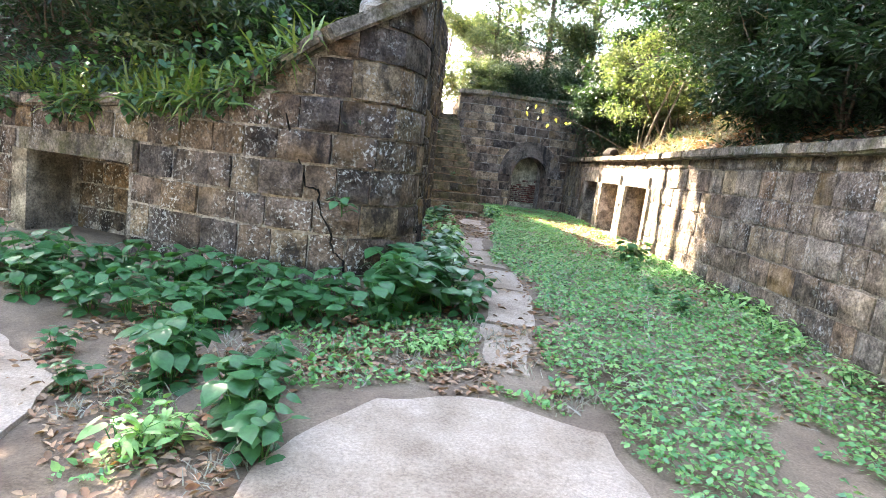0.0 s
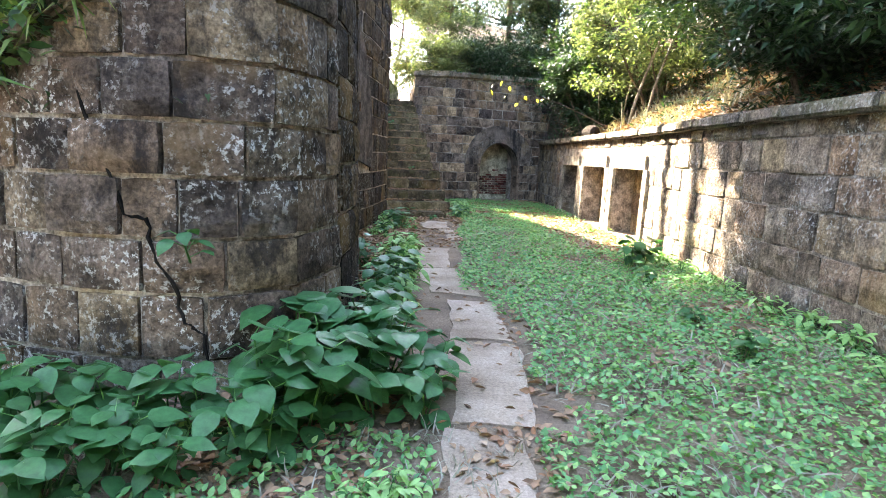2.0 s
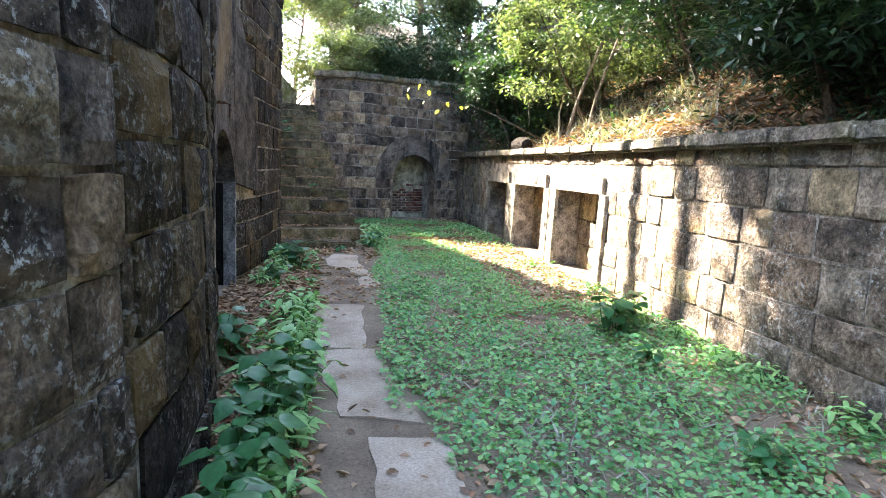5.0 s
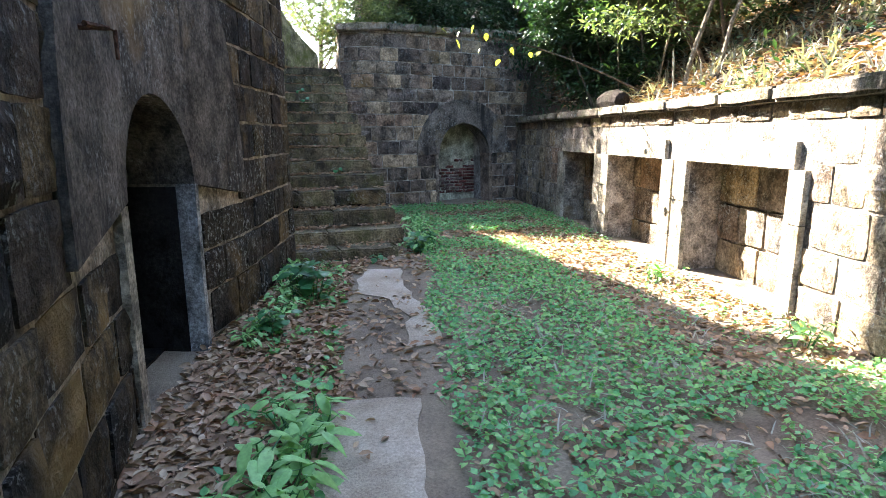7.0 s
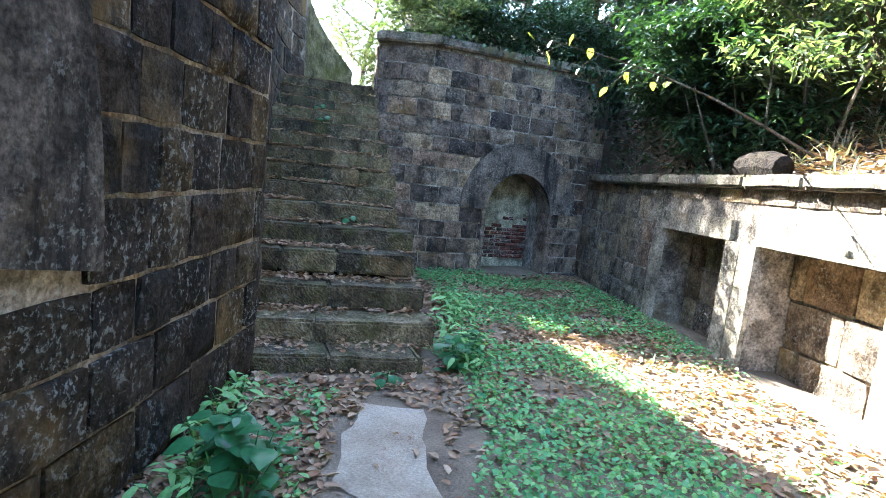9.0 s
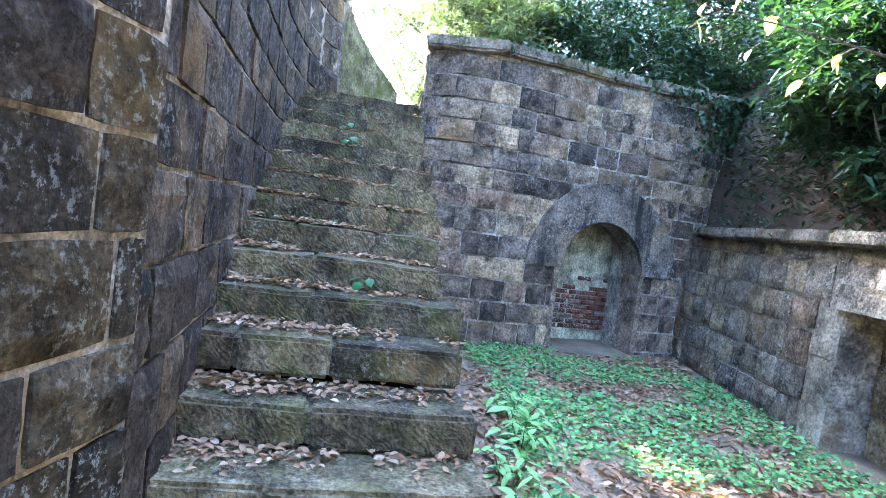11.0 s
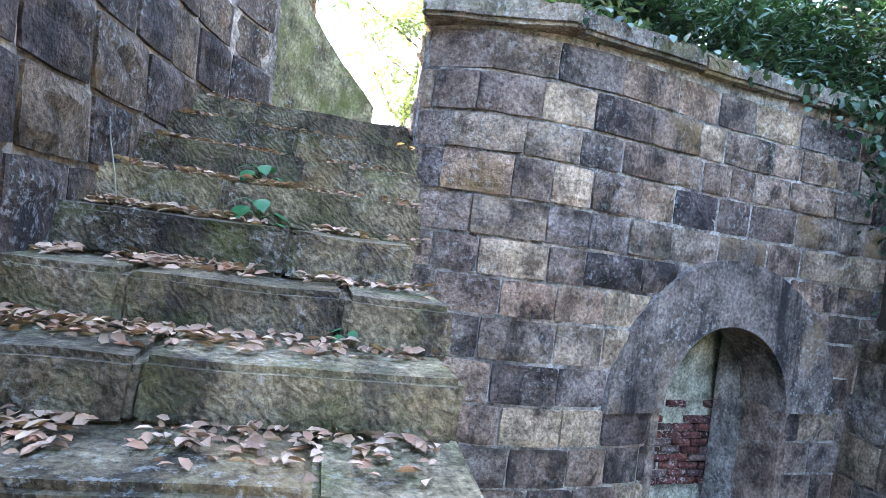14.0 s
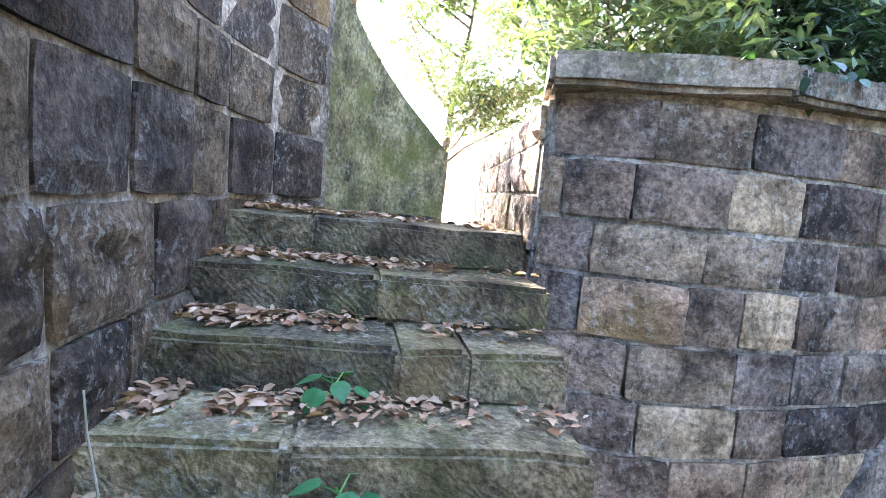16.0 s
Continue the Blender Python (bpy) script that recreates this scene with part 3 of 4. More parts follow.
ENDS = (-0.24, -0.06, -0.08, -0.11, -0.05, -0.15, -0.12, -0.06, -0.07, -0.04, -0.16, -0.08, -0.04, -0.02, -0.02)


def step_top(k):
    return RISE * (k + 1) - (SUNK[k] if k < len(SUNK) else 0.0)


stairs = tagged(new("stairs"), "steep flight of worn mossy stone steps with dead leaves", "stairs", kind="structure")
stairs.location = FOOT
rnd = random.Random(5)
for k in range(STEPS):
    joints = sorted(rnd.uniform(0.25, 0.75) * WIDE + q for q in ([0] if k % 3 else [-0.3, 0.3]))
    edges = [-0.12, *joints, WIDE + ENDS[k]]
    for a, b in zip(edges, edges[1:]):
        me = slab_mesh("step_stone", b - a + 0.006, TREAD + 0.12, RISE + 0.015, STEP, rnd.random() * 90, 0.022, 0.016)
        ob = part("step_stone", me, None, stairs)
        ob.matrix_basis = Matrix.Translation(U * ((a + b) / 2) + V * (TREAD * k + rnd.uniform(-0.012, 0.012)) + Vector((0, 0, step_top(k) - RISE - 0.015 + rnd.uniform(-0.008, 0.004)))) @ Matrix.Rotation(TURN, 4, "Z")
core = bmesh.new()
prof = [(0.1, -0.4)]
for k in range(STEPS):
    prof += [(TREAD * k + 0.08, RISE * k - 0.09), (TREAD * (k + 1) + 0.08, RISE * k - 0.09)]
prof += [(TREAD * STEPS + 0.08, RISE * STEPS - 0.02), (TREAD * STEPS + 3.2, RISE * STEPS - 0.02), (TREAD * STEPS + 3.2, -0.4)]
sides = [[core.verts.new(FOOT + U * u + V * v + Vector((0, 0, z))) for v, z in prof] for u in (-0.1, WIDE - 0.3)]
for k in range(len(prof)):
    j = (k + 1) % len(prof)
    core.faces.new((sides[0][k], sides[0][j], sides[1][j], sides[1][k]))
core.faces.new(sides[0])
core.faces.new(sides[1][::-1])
# Core coloured near black so joints between the step stones read as shaded gaps.
part("stair_core", core, SHADE_BLACK, None)
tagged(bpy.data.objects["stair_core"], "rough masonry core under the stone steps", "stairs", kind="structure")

# ---- banks ----
def east_bank(x, y):
    ex = 4.45 if y > 8 else 3.9 + 0.06 * y
    k = max(0.0, x - ex)
    return 1.74 + min(k, 1.2) * 0.55 + max(0, k - 1.2) * 0.75 - max(0, k - 7) * 0.7 + min(1.0, 2 * k) * max(0.0, y - 15.5) * 0.42 + 0.14 * noise.noise(Vector((x, y, 1))) * min(1, k * 2)


def span(a, b, n):
    return [a + (b - a) * k / n for k in range(n + 1)]


verts, n = [], 30
rows = span(-6, 24, 75)
for y in rows:
    ex = (4.47 if y > 9 else float(np.interp(y, [-6, -4.5, 0, 2.5, 4.5, 6.2, 8.2, 9.6], [3.4, 3.5, 3.8, 3.95, 4.05, 4.1, 4.22, 4.37]))) + 0.15
    verts += [(ex + k * k * 0.018, y, east_bank(ex + k * k * 0.018, y) if k else 1.7) for k in range(n)]
bank = new("bank_east", mesh_of("bank_east", verts, [(j * n + i, j * n + i + 1, j * n + n + i + 1, j * n + n + i) for j in range(len(rows) - 1) for i in range(n - 1)], BANK, True))
tagged(bank, "steep earth bank covered with leaf mould above the low wall", "bank", kind="structure")


def north_bank(x, y):
    return 3.45 + 0.35 * max(0, y - 18.3 - (x - 0.5) * 0.36) + 0.15 * noise.noise(Vector((x, y, 7)))


verts, cols = [], span(0.75, 14, 40)
for q in span(0, 1, 24):
    for x in cols:
        y = 17.95 + (x - 0.5) * (0.42 if x < 4.5 else 0.0) + (0 if x < 4.5 else 1.68) + q * q * 14
        verts.append((x, y, 3.4 if q == 0 else north_bank(x, y)))
n = len(cols)
bank = new("bank_north", mesh_of("bank_north", verts, [(j * n + i, j * n + i + 1, j * n + n + i + 1, j * n + n + i) for j in range(24) for i in range(n - 1)], BANK, True))
tagged(bank, "earth bank grown with shrubs behind the end wall", "bank", kind="structure")


def west_bank(x, y):
    return 1.5 + min(2.75, 1.25 * max(0.0, y - 4.6 - max(0.0, -x - 2.2) * 0.4)) + 0.15 * noise.noise(Vector((x, y, 9)))


verts, cols = [], span(-9, -0.45, 40)
rows = span(4.2, 22, 60)
for y in rows:
    for x in cols:
        front = float(np.interp(x, [-7.5, -5, -3.2, -2.3, -1.7, -1.2, -0.45], [6.8, 5.7, 5.0, 4.55, 4.25, 4.1, 4.05]))
        edge = -0.45 if y < 12.6 else -0.6 - 0.17 * (y - 12.6) if y < 17 else -1.4
        yy, xx = max(y, front), min(x, edge)
        verts.append((xx, yy, west_bank(xx, yy)))
n = len(cols)
bank = new("bank_west", mesh_of("bank_west", verts, [(j * n + i, j * n + i + 1, j * n + n + i + 1, j * n + n + i) for j in range(len(rows) - 1) for i in range(n - 1)], BANK, True))
tagged(bank, "overgrown earth bank above the rounded wall", "bank", kind="structure")

# ---- copings ----
coping("coping_west", west, 0.3, west.length - 0.02, lambda s: west_top(s) - 0.01, COPING, "weathered stone coping rising along the rounded wall", 0.14, 0.55, 0.09, 0.8, 4)
coping("coping_north", back, 0.0, back.length, lambda s: back_top(s) - 0.01, COPING, "mossy stone coping along the top of the end wall", 0.15, 0.6, 0.1, 0.95, 5)
coping("coping_east", east, 0.4, east.length, lambda s: 1.75, COPING, "projecting stone coping along the low wall", 0.13, 0.5, 0.13, 1.0, 6)

# ---- arched recess in the end wall ----
recess = tagged(new("arched_recess"), "round arched recess with a stained cement surround and bricked back", "niche", kind="structure")
part("arch_surround", strip("arch_surround", back, ARCH_S, (0.66, 0.66, 1.1, 1.02), (1.2, 1.17, 1.1, 1.02), -0.1, 0.055, PLASTER, 32, False), PLASTER, recess, "grey cement arch band streaked with black stains")
for a, b in ((-0.74, -0.66), (0.66, 0.74)):
    part("jamb", box_between(back, ARCH_S + a, ARCH_S + b, -0.36, 0.03, -0.2, 1.12), STONE_BACK, recess)
part("vault", strip("vault", back, ARCH_S, (0.66, 0.66, 1.1, 1.1), (0.85, 0.85, 1.1, 1.1), -0.4, -0.1, PLASTER, 24, False), PLASTER, recess)
part("recess_back", box_between(back, ARCH_S - 0.95, ARCH_S + 0.84, -1.0, -0.8, -0.2, 2.1), PALE, recess, "pale limewashed back")
# Black sides and ceiling: the recess's inner shade is put into the colour.
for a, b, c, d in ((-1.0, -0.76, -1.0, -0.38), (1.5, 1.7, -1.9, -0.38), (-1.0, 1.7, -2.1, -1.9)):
    part("side", box_between(back, ARCH_S + a, ARCH_S + b, c, d, -0.2, 2.1), SHADE_BLACK, recess)
part("ceiling_slab", box_between(back, ARCH_S - 1.0, ARCH_S + 1.7, -2.1, -0.62, 2.1, 2.2), SHADE_BLACK, recess)
brick_me = block_mesh("brick", 901, BRICK, n=3)
rnd = random.Random(8)
for j in range(11):
    for i in range(7):
        s = ARCH_S - 0.6 + (i + (j % 2) * 0.5) * 0.225
        if s > ARCH_S + 0.76 or (j > 7 and rnd.random() < 0.45):
            continue
        ob = part("brick", brick_me, None, recess)
        ob.matrix_world = back.matrix(s, -0.8, 0.2 + j * 0.072) @ Matrix.Diagonal((0.21, 0.06 + rnd.uniform(0, 0.03), 0.062, 1))

# ---- arched doorway in the tall wall ----
doorway = tagged(new("door_1"), "open dark arched doorway with a streaked cement surround", "doorway", kind="structure")
DOOR_C = DOOR_S - 0.05
part("arch_surround", strip("arch_surround", court, DOOR_C, (0.58, 0.56, 1.2, 1.1), (1.5, 2.4, 1.05, 1.05), -0.1, 0.05, PLASTER_DARK, 36, False), PLASTER_DARK, doorway, "cement render streaked grey and black")
part("jamb", box_between(court, DOOR_C - 0.7, DOOR_C - 0.58, -0.4, 0.045, -0.3, 1.18), DRESSED, doorway)
part("jamb", box_between(court, DOOR_C + 0.575, DOOR_C + 0.63, -0.08, 0.052, -0.3, 1.2), WHITEWASH, doorway, "chipped whitewashed jamb edge")
# Lining box painted black where the reveal falls into shade.
part("lining", box_between(court, DOOR_C + 0.572, DOOR_C + 0.72, -0.42, -0.082, -0.3, 1.18), SHADE_BLACK, doorway)
part("vault", strip("vault", court, DOOR_C, (0.58, 0.56, 1.2, 1.15), (0.8, 0.8, 1.2, 1.15), -0.4, -0.1, PLASTER_DARK, 24, False), PLASTER_DARK, doorway)
part("head", box_between(court, DOOR_C - 0.9, DOOR_C + 0.9, -0.75, -0.5, 1.15, 2.0), PALE, doorway, "pale limewashed inner head")
# Chamber painted near black for the darkness behind the doorway.
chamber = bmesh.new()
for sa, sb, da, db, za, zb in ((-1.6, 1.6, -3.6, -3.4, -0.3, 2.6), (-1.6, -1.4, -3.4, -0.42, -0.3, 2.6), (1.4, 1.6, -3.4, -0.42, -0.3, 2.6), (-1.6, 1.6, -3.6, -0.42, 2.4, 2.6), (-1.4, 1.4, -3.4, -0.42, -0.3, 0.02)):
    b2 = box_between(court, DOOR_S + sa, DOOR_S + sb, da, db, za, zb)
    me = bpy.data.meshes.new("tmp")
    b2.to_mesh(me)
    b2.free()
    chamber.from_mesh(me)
part("chamber", chamber, SHADE_BLACK, doorway)
hook = tagged(new("iron_hook"), "small rusted iron hook fixed in the cement render", "hook")
hook.location = court.at(DOOR_S - 1.15, 0.05, 1.94)
hk = bmesh.new()
tube(hk, [(0, 0, 0), (0.09, 0.02, 0.0), (0.13, 0.03, -0.01), (0.13, 0.03, -0.12)], [0.012, 0.012, 0.01, 0.008], 6)
tube(hk, [(0.06, -0.07, 0.0), (0.08, 0.1, 0.01)], [0.012, 0.01], 6)
part("hook", hk, METAL, hook)

# ---- recesses in the low wall ----
for k, (a, b) in enumerate(NICHES):
    nt = tagged(new(f"niche_{k + 1}"), "square recess in the low wall with a dressed stone frame", "niche", kind="structure")
    part("niche_back", box_between(east, a - 0.2, b + 0.2, -0.6, -0.4, -0.4, 1.4), DAMP_MORTAR, nt)
    deep = Plan([east.at(a, -0.395, 0).to_2d(), east.at(b, -0.395, 0).to_2d()], 0, False)
    courses(nt, deep, -0.1, lambda s: 1.21, 0.42, 0.62, STONE_EAST, (), 0.034, seed=20 + k)
    part("lintel", box_between(east, a - 0.05, b + 0.05, -0.3, 0.05, 1.21, 1.43), DRESSED, nt, "heavy pale lintel stone")
    for s, w in ((a, -1), (b, 1)):
        half = 0.26 if 0.1 < s < 9 else 0.2
        z = -0.2
        for h in (0.55, 0.42, 0.44):
            part("jamb_stone", box_between(east, min(s, s + w * half) + 0.004, max(s, s + w * half) - 0.004, -0.25, 0.055, z + 0.004, z + h - 0.004), DRESSED, nt)
            z += h

# ---- window recess in the rounded wall ----
win = tagged(new("niche_4"), "square blind window recess with a worn stone lintel", "niche", kind="structure")
part("niche_back", box_between(west, S_WA - 0.2, S_WB + 0.2, -0.85, -0.6, -0.5, 1.3), MORTAR, win)
deep = Plan([west.at(S_WA, -0.6, 0).to_2d(), west.at(S_WB, -0.6, 0).to_2d()], 0, False)
courses(win, deep, -0.3, lambda s: 0.94, 0.3, 0.4, STONE, (), 0.03, seed=31)
part("lintel", box_between(west, S_WA - 0.12, S_WB + 0.12, -0.4, 0.06, 0.92, 1.16), COPING, win)
part("jamb_stone", box_between(west, S_WA - 0.25, S_WA, -0.5, 0.05, -0.4, 0.92), DRESSED, win, "pale jamb stone streaked with lime")

# ---- concrete path and apron ----
def slab(name, outline, thick, material, label, seed):
    rnd = random.Random(seed)
    pts = []
    for (x0, y0), (x1, y1) in zip(outline, outline[1:] + outline[:1]):
        k = max(2, int(math.hypot(x1 - x0, y1 - y0) / 0.12))
        for i in range(k):
            x, y = x0 + (x1 - x0) * i / k, y0 + (y1 - y0) * i / k
            q = noise.noise_vector(Vector((x * 3, y * 3, seed))) * 0.06
            pts.append((x + q.x + rnd.uniform(-0.008, 0.008), y + q.y + rnd.uniform(-0.008, 0.008)))
    bm = bmesh.new()
    topv = [bm.verts.new((x, y, ground_z(x, y) + thick)) for x, y in pts]
    f = bm.faces.new(topv)
    r = bmesh.ops.extrude_face_region(bm, geom=[f])
    for v in r["geom"]:
        if isinstance(v, bmesh.types.BMVert):
            v.co.z -= thick + 0.1
    return tagged(part(name, bm, material), label, "path", kind="structure")


slab("pavement_1", [(-0.62, -4.5), (1.5, -4.5), (1.62, 0.2), (1.45, 1.6), (0.75, 1.86), (0.1, 1.66), (-0.35, 0.95)], 0.03, CONCRETE, "worn grey concrete apron with broken edges", 1)
slab("pavement_2", [(-6, -4.5), (-1.5, -4.5), (-1.35, 0.0), (-1.75, 1.6), (-2.9, 2.5), (-6, 2.6)], 0.03, CONCRETE, "cracked concrete slab strewn with litter", 2)
for k, o in enumerate([[(0.8, 2.35), (1.12, 2.3), (1.2, 3.2), (0.82, 3.25)], [(0.86, 3.35), (1.3, 3.3), (1.36, 4.5), (0.88, 4.55)], [(0.92, 4.6), (1.36, 4.56), (1.36, 5.7), (0.92, 5.75)], [(0.8, 6.0), (1.26, 5.9), (1.08, 7.3), (0.58, 7.35)],
                       [(0.55, 7.4), (1.03, 7.36), (1.1, 8.75), (0.55, 8.8)], [(1.08, 9.6), (1.3, 9.7), (1.36, 10.4), (1.2, 11.25), (1.22, 12.15), (0.8, 12.2), (0.72, 11.2), (1.0, 10.9), (1.16, 10.3)]]):
    slab(f"pavement_{k + 3}", o, 0.014, CONCRETE, "pale worn concrete path slab set in soil", 10 + k)

# ---- masonry, block by block ----
courses(wall_west_1, west, -0.42, west_top, 0.32, 0.42, STONE, [*((a - 0.25, b + 0.02, c, d + 0.2) for a, b, c, d in west_holes)], 0.034, s1=S_DARK, seed=1)
# From here on the darker, shade-toned stone.
courses(wall_west_1, west, -0.42, west_top, 0.32, 0.42, STONE_DARK, (), 0.034, s0=S_DARK, seed=11)
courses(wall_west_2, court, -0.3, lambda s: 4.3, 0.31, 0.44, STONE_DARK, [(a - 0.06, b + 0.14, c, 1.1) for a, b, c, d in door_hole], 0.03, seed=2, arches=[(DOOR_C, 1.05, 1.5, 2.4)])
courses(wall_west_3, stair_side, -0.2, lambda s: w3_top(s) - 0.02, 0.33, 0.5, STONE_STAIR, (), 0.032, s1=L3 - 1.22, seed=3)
courses(wall_north, back, -0.2, back_top, 0.262, 0.4, STONE_BACK, [(a - 0.0, b + 0.0, c, 1.1) for a, b, c, d in arch_hole], 0.03, seed=4, arches=[(ARCH_S, 1.02, 1.2, 1.25)])
courses(wall_north_2, turned, 2.5, lambda s: 3.49, 0.26, 0.4, STONE_EAST, (), 0.034, seed=6)
frame_holes = [(NICHES[0][0] - 0.2, NICHES[2][1] + 0.2, -1, 1.43)]
courses(wall_east, east, -0.3, lambda s: 1.75, 0.315, 0.46, STONE_EAST, frame_holes, 0.03, seed=5)

# ---- long crack in the rounded wall ----
S_C = s_near(west, -0.66, 3.61)
line = [(-0.37, 1.56), (-0.22, 1.22), (-0.12, 0.94), (0.0, 0.92), (0.02, 0.75), (0.13, 0.55), (0.17, 0.38), (0.27, 0.31), (0.28, 0.05)]
cr = bmesh.new()
rnd = random.Random(6)
pts = []
for (a, b), (c, d) in zip(line, line[1:]):
    for k in range(4):
        t = k / 4
        pts.append((S_C + a + (c - a) * t + rnd.uniform(-0.012, 0.012), b + (d - b) * t + rnd.uniform(-0.01, 0.01)))
# Black tube on the face; its colour gives the crack's inner darkness.
tube(cr, [west.at(s, 0.024, z) for s, z in pts], [rnd.uniform(0.006, 0.013) for _ in pts], 5)
part("crack", cr, SHADE_BLACK, wall_west_1, "jagged open crack")

# ---- broad-leaved plants ----
def broad_leaf(name, material, curl, wide):
    rows = [(0.0, 0.0), (0.06, 0.3), (0.25, 0.46), (0.45, 0.44), (0.65, 0.32), (0.85, 0.13), (1.0, 0.0)]
    verts, faces = [], []
    for t, w in rows:
        drop = -curl * t * t
        for k in (-1, -0.5, 0, 0.5, 1):
            y = t - (0.1 if t < 0.1 and abs(k) > 0.4 else 0)
            verts.append((k * w * wide, y, drop + 0.13 * abs(k) * w - 0.1 * (abs(k) > 0.9) * w))
    for j in range(len(rows) - 1):
        for i in range(4):
            faces.append((j * 5 + i, j * 5 + i + 1, j * 5 + i + 6, j * 5 + i + 5))
    return mesh_of(name, verts, faces, material, True)


LEAVES = [broad_leaf("leaf", BIGLEAF, c, w) for c, w in ((0.1, 1.0), (0.25, 0.9), (0.35, 1.05), (0.18, 0.8))]
FERNY = [broad_leaf("leaf", HERB, c, w) for c, w in ((0.2, 0.45), (0.35, 0.4))]


def bushy_plant(name, label, seed, stems, height, size, per=5, spread=0.22, leaves=LEAVES):
    """A herb with several stems, each with large stalked leaves."""
    rnd = random.Random(seed)
    root = tagged(new(name), label, "plant", "broad-leaved weeds")
    wood, put = bmesh.new(), []
    for _ in range(stems):
        a = rnd.uniform(0, 6.28)
        st = limb((0.04 * math.cos(a), 0.04 * math.sin(a), -0.05), (spread * 2.2 * math.cos(a) * rnd.random(), spread * 2.2 * math.sin(a) * rnd.random(), 1), height * rnd.uniform(0.6, 1.1), rnd, 0.12, 5, 0.0)
        tube(wood, st, [0.006, 0.006, 0.005, 0.005, 0.004, 0.003], 5)
        for k in range(per):
            q = st[min(5, 1 + k * 5 // per + (k > 0))]
            b = a + k * 2.4 + rnd.uniform(-0.4, 0.4)
            out = Vector((math.cos(b), math.sin(b), 0.45))
            end = q + out * rnd.uniform(0.04, 0.09)
            tube(wood, [q, end], [0.003, 0.002], 3)
            put.append((end, b, size * rnd.uniform(0.65, 1.15), rnd.uniform(-30, 12)))
    part("stem", wood, BIGLEAF, root)
    for p, b, s, tip in put:
        ob = part("leaf", leaves[rnd.randrange(len(leaves))], None, root)
        ob.matrix_world = Matrix.Translation(p) @ Matrix.Rotation(b - math.pi / 2, 4, "Z") @ pose(0, 0, 0, tip, rnd.uniform(-18, 18), 0) @ Matrix.Scale(s, 4)
    return root


def planted(kinds, spots, seed, first=0):
    rnd = random.Random(seed)
    for x, y, k, s in spots:
        ob = copy_thing(kinds[k % len(kinds)], Matrix.Identity(4))
        ob.matrix_world = Matrix.Translation((x, y, ground_z(x, y))) @ Matrix.Rotation(rnd.uniform(0, 6.28), 4, "Z") @ Matrix.Scale(s, 4)


def row_of(a, b, n, jitter, seed, kinds, lo, hi):
    rnd = random.Random(seed)
    return [(a[0] + (b[0] - a[0]) * (k + 0.5) / n + rnd.uniform(-jitter, jitter), a[1] + (b[1] - a[1]) * (k + 0.5) / n + rnd.uniform(-jitter, jitter), rnd.randrange(kinds), rnd.uniform(lo, hi)) for k in range(n)]


P_LABEL = "clump of broad-leaved green weeds at the foot of the wall"
big = [bushy_plant("broad_leaved_plant", P_LABEL, 200 + k, 7, 0.42, 0.15, 5) for k in range(4)]
fern_like = [bushy_plant("small_weed", "low narrow-leaved green weed beside the path", 220 + k, 8, 0.26, 0.12, 5, 0.35, FERNY) for k in range(2)]
spots = row_of((-4.2, 3.9), (-1.6, 3.15), 12, 0.16, 1, 4, 0.8, 1.05) + row_of((-4.0, 3.4), (-1.3, 2.6), 11, 0.16, 2, 4, 0.65, 0.9)
spots += row_of((-1.6, 3.2), (0.2, 3.1), 8, 0.12, 3, 4, 0.75, 0.95) + row_of((-1.4, 2.7), (-0.2, 2.85), 6, 0.14, 4, 4, 0.7, 0.9)
spots += row_of((-0.1, 3.3), (0.55, 3.55), 7, 0.1, 5, 4, 1.0, 1.3) + row_of((0.0, 3.6), (0.5, 4.0), 5, 0.08, 6, 4, 1.0, 1.25) + [(0.72, 3.75, 1, 0.9), (0.68, 3.4, 2, 0.8)]
spots += row_of((-1.25, 2.2), (-1.0, 1.6), 4, 0.12, 7, 4, 0.7, 0.95) + row_of((-0.55, 1.75), (-0.42, 0.85), 6, 0.09, 8, 4, 0.7, 0.95)
spots += row_of((0.42, 4.4), (0.42, 6.6), 9, 0.08, 9, 4, 0.6, 0.9) + [(-0.12, 6.95, 0, 1.0), (0.0, 7.2, 2, 0.8), (0.3, 10.95, 1, 0.95), (0.25, 11.2, 3, 0.8), (3.35, 7.65, 0, 1.0), (3.5, 7.8, 3, 0.9), (3.2, 6.7, 1, 0.6), (2.9, 4.3, 2, 0.6), (2.95, 5.2, 1, 0.5), (0.1, 9.95, 2, 0.6), (1.55, 13.2, 1, 0.7), (1.7, 13.6, 2, 0.6), (1.5, 12.95, 3, 0.6), (-2.0, 2.0, 1, 0.5), (-1.6, 1.5, 2, 0.5)]
planted(big, spots, 3)
spots = row_of((0.5, 5.0), (0.4, 8.6), 14, 0.1, 12, 2, 0.8, 1.2) + row_of((-0.9, 0.8), (-0.8, 1.1), 3, 0.1, 13, 2, 0.7, 0.9) + row_of((0.05, 9.6), (0.05, 12.3), 9, 0.1, 14, 2, 0.6, 0.9)
spots += row_of((1.5, 12.9), (1.6, 15.5), 7, 0.12, 15, 2, 0.8, 1.1) + row_of((3.7, 2.5), (3.85, 8.2), 10, 0.12, 16, 2, 0.6, 1.0) + row_of((0.2, 2.3), (0.65, 2.9), 5, 0.15, 17, 2, 0.5, 0.7) + [(3.8, 11.2, 0, 0.8), (3.9, 9.2, 1, 0.9)]
planted(fern_like, spots, 4)
for ob in big + fern_like:
    for o in (*ob.children_recursive, ob):
        bpy.data.objects.remove(o)
sprig = bushy_plant("sprig", "small green sprig growing from a joint in the stone", 240, 1, 0.2, 0.066, 8, 0.5)
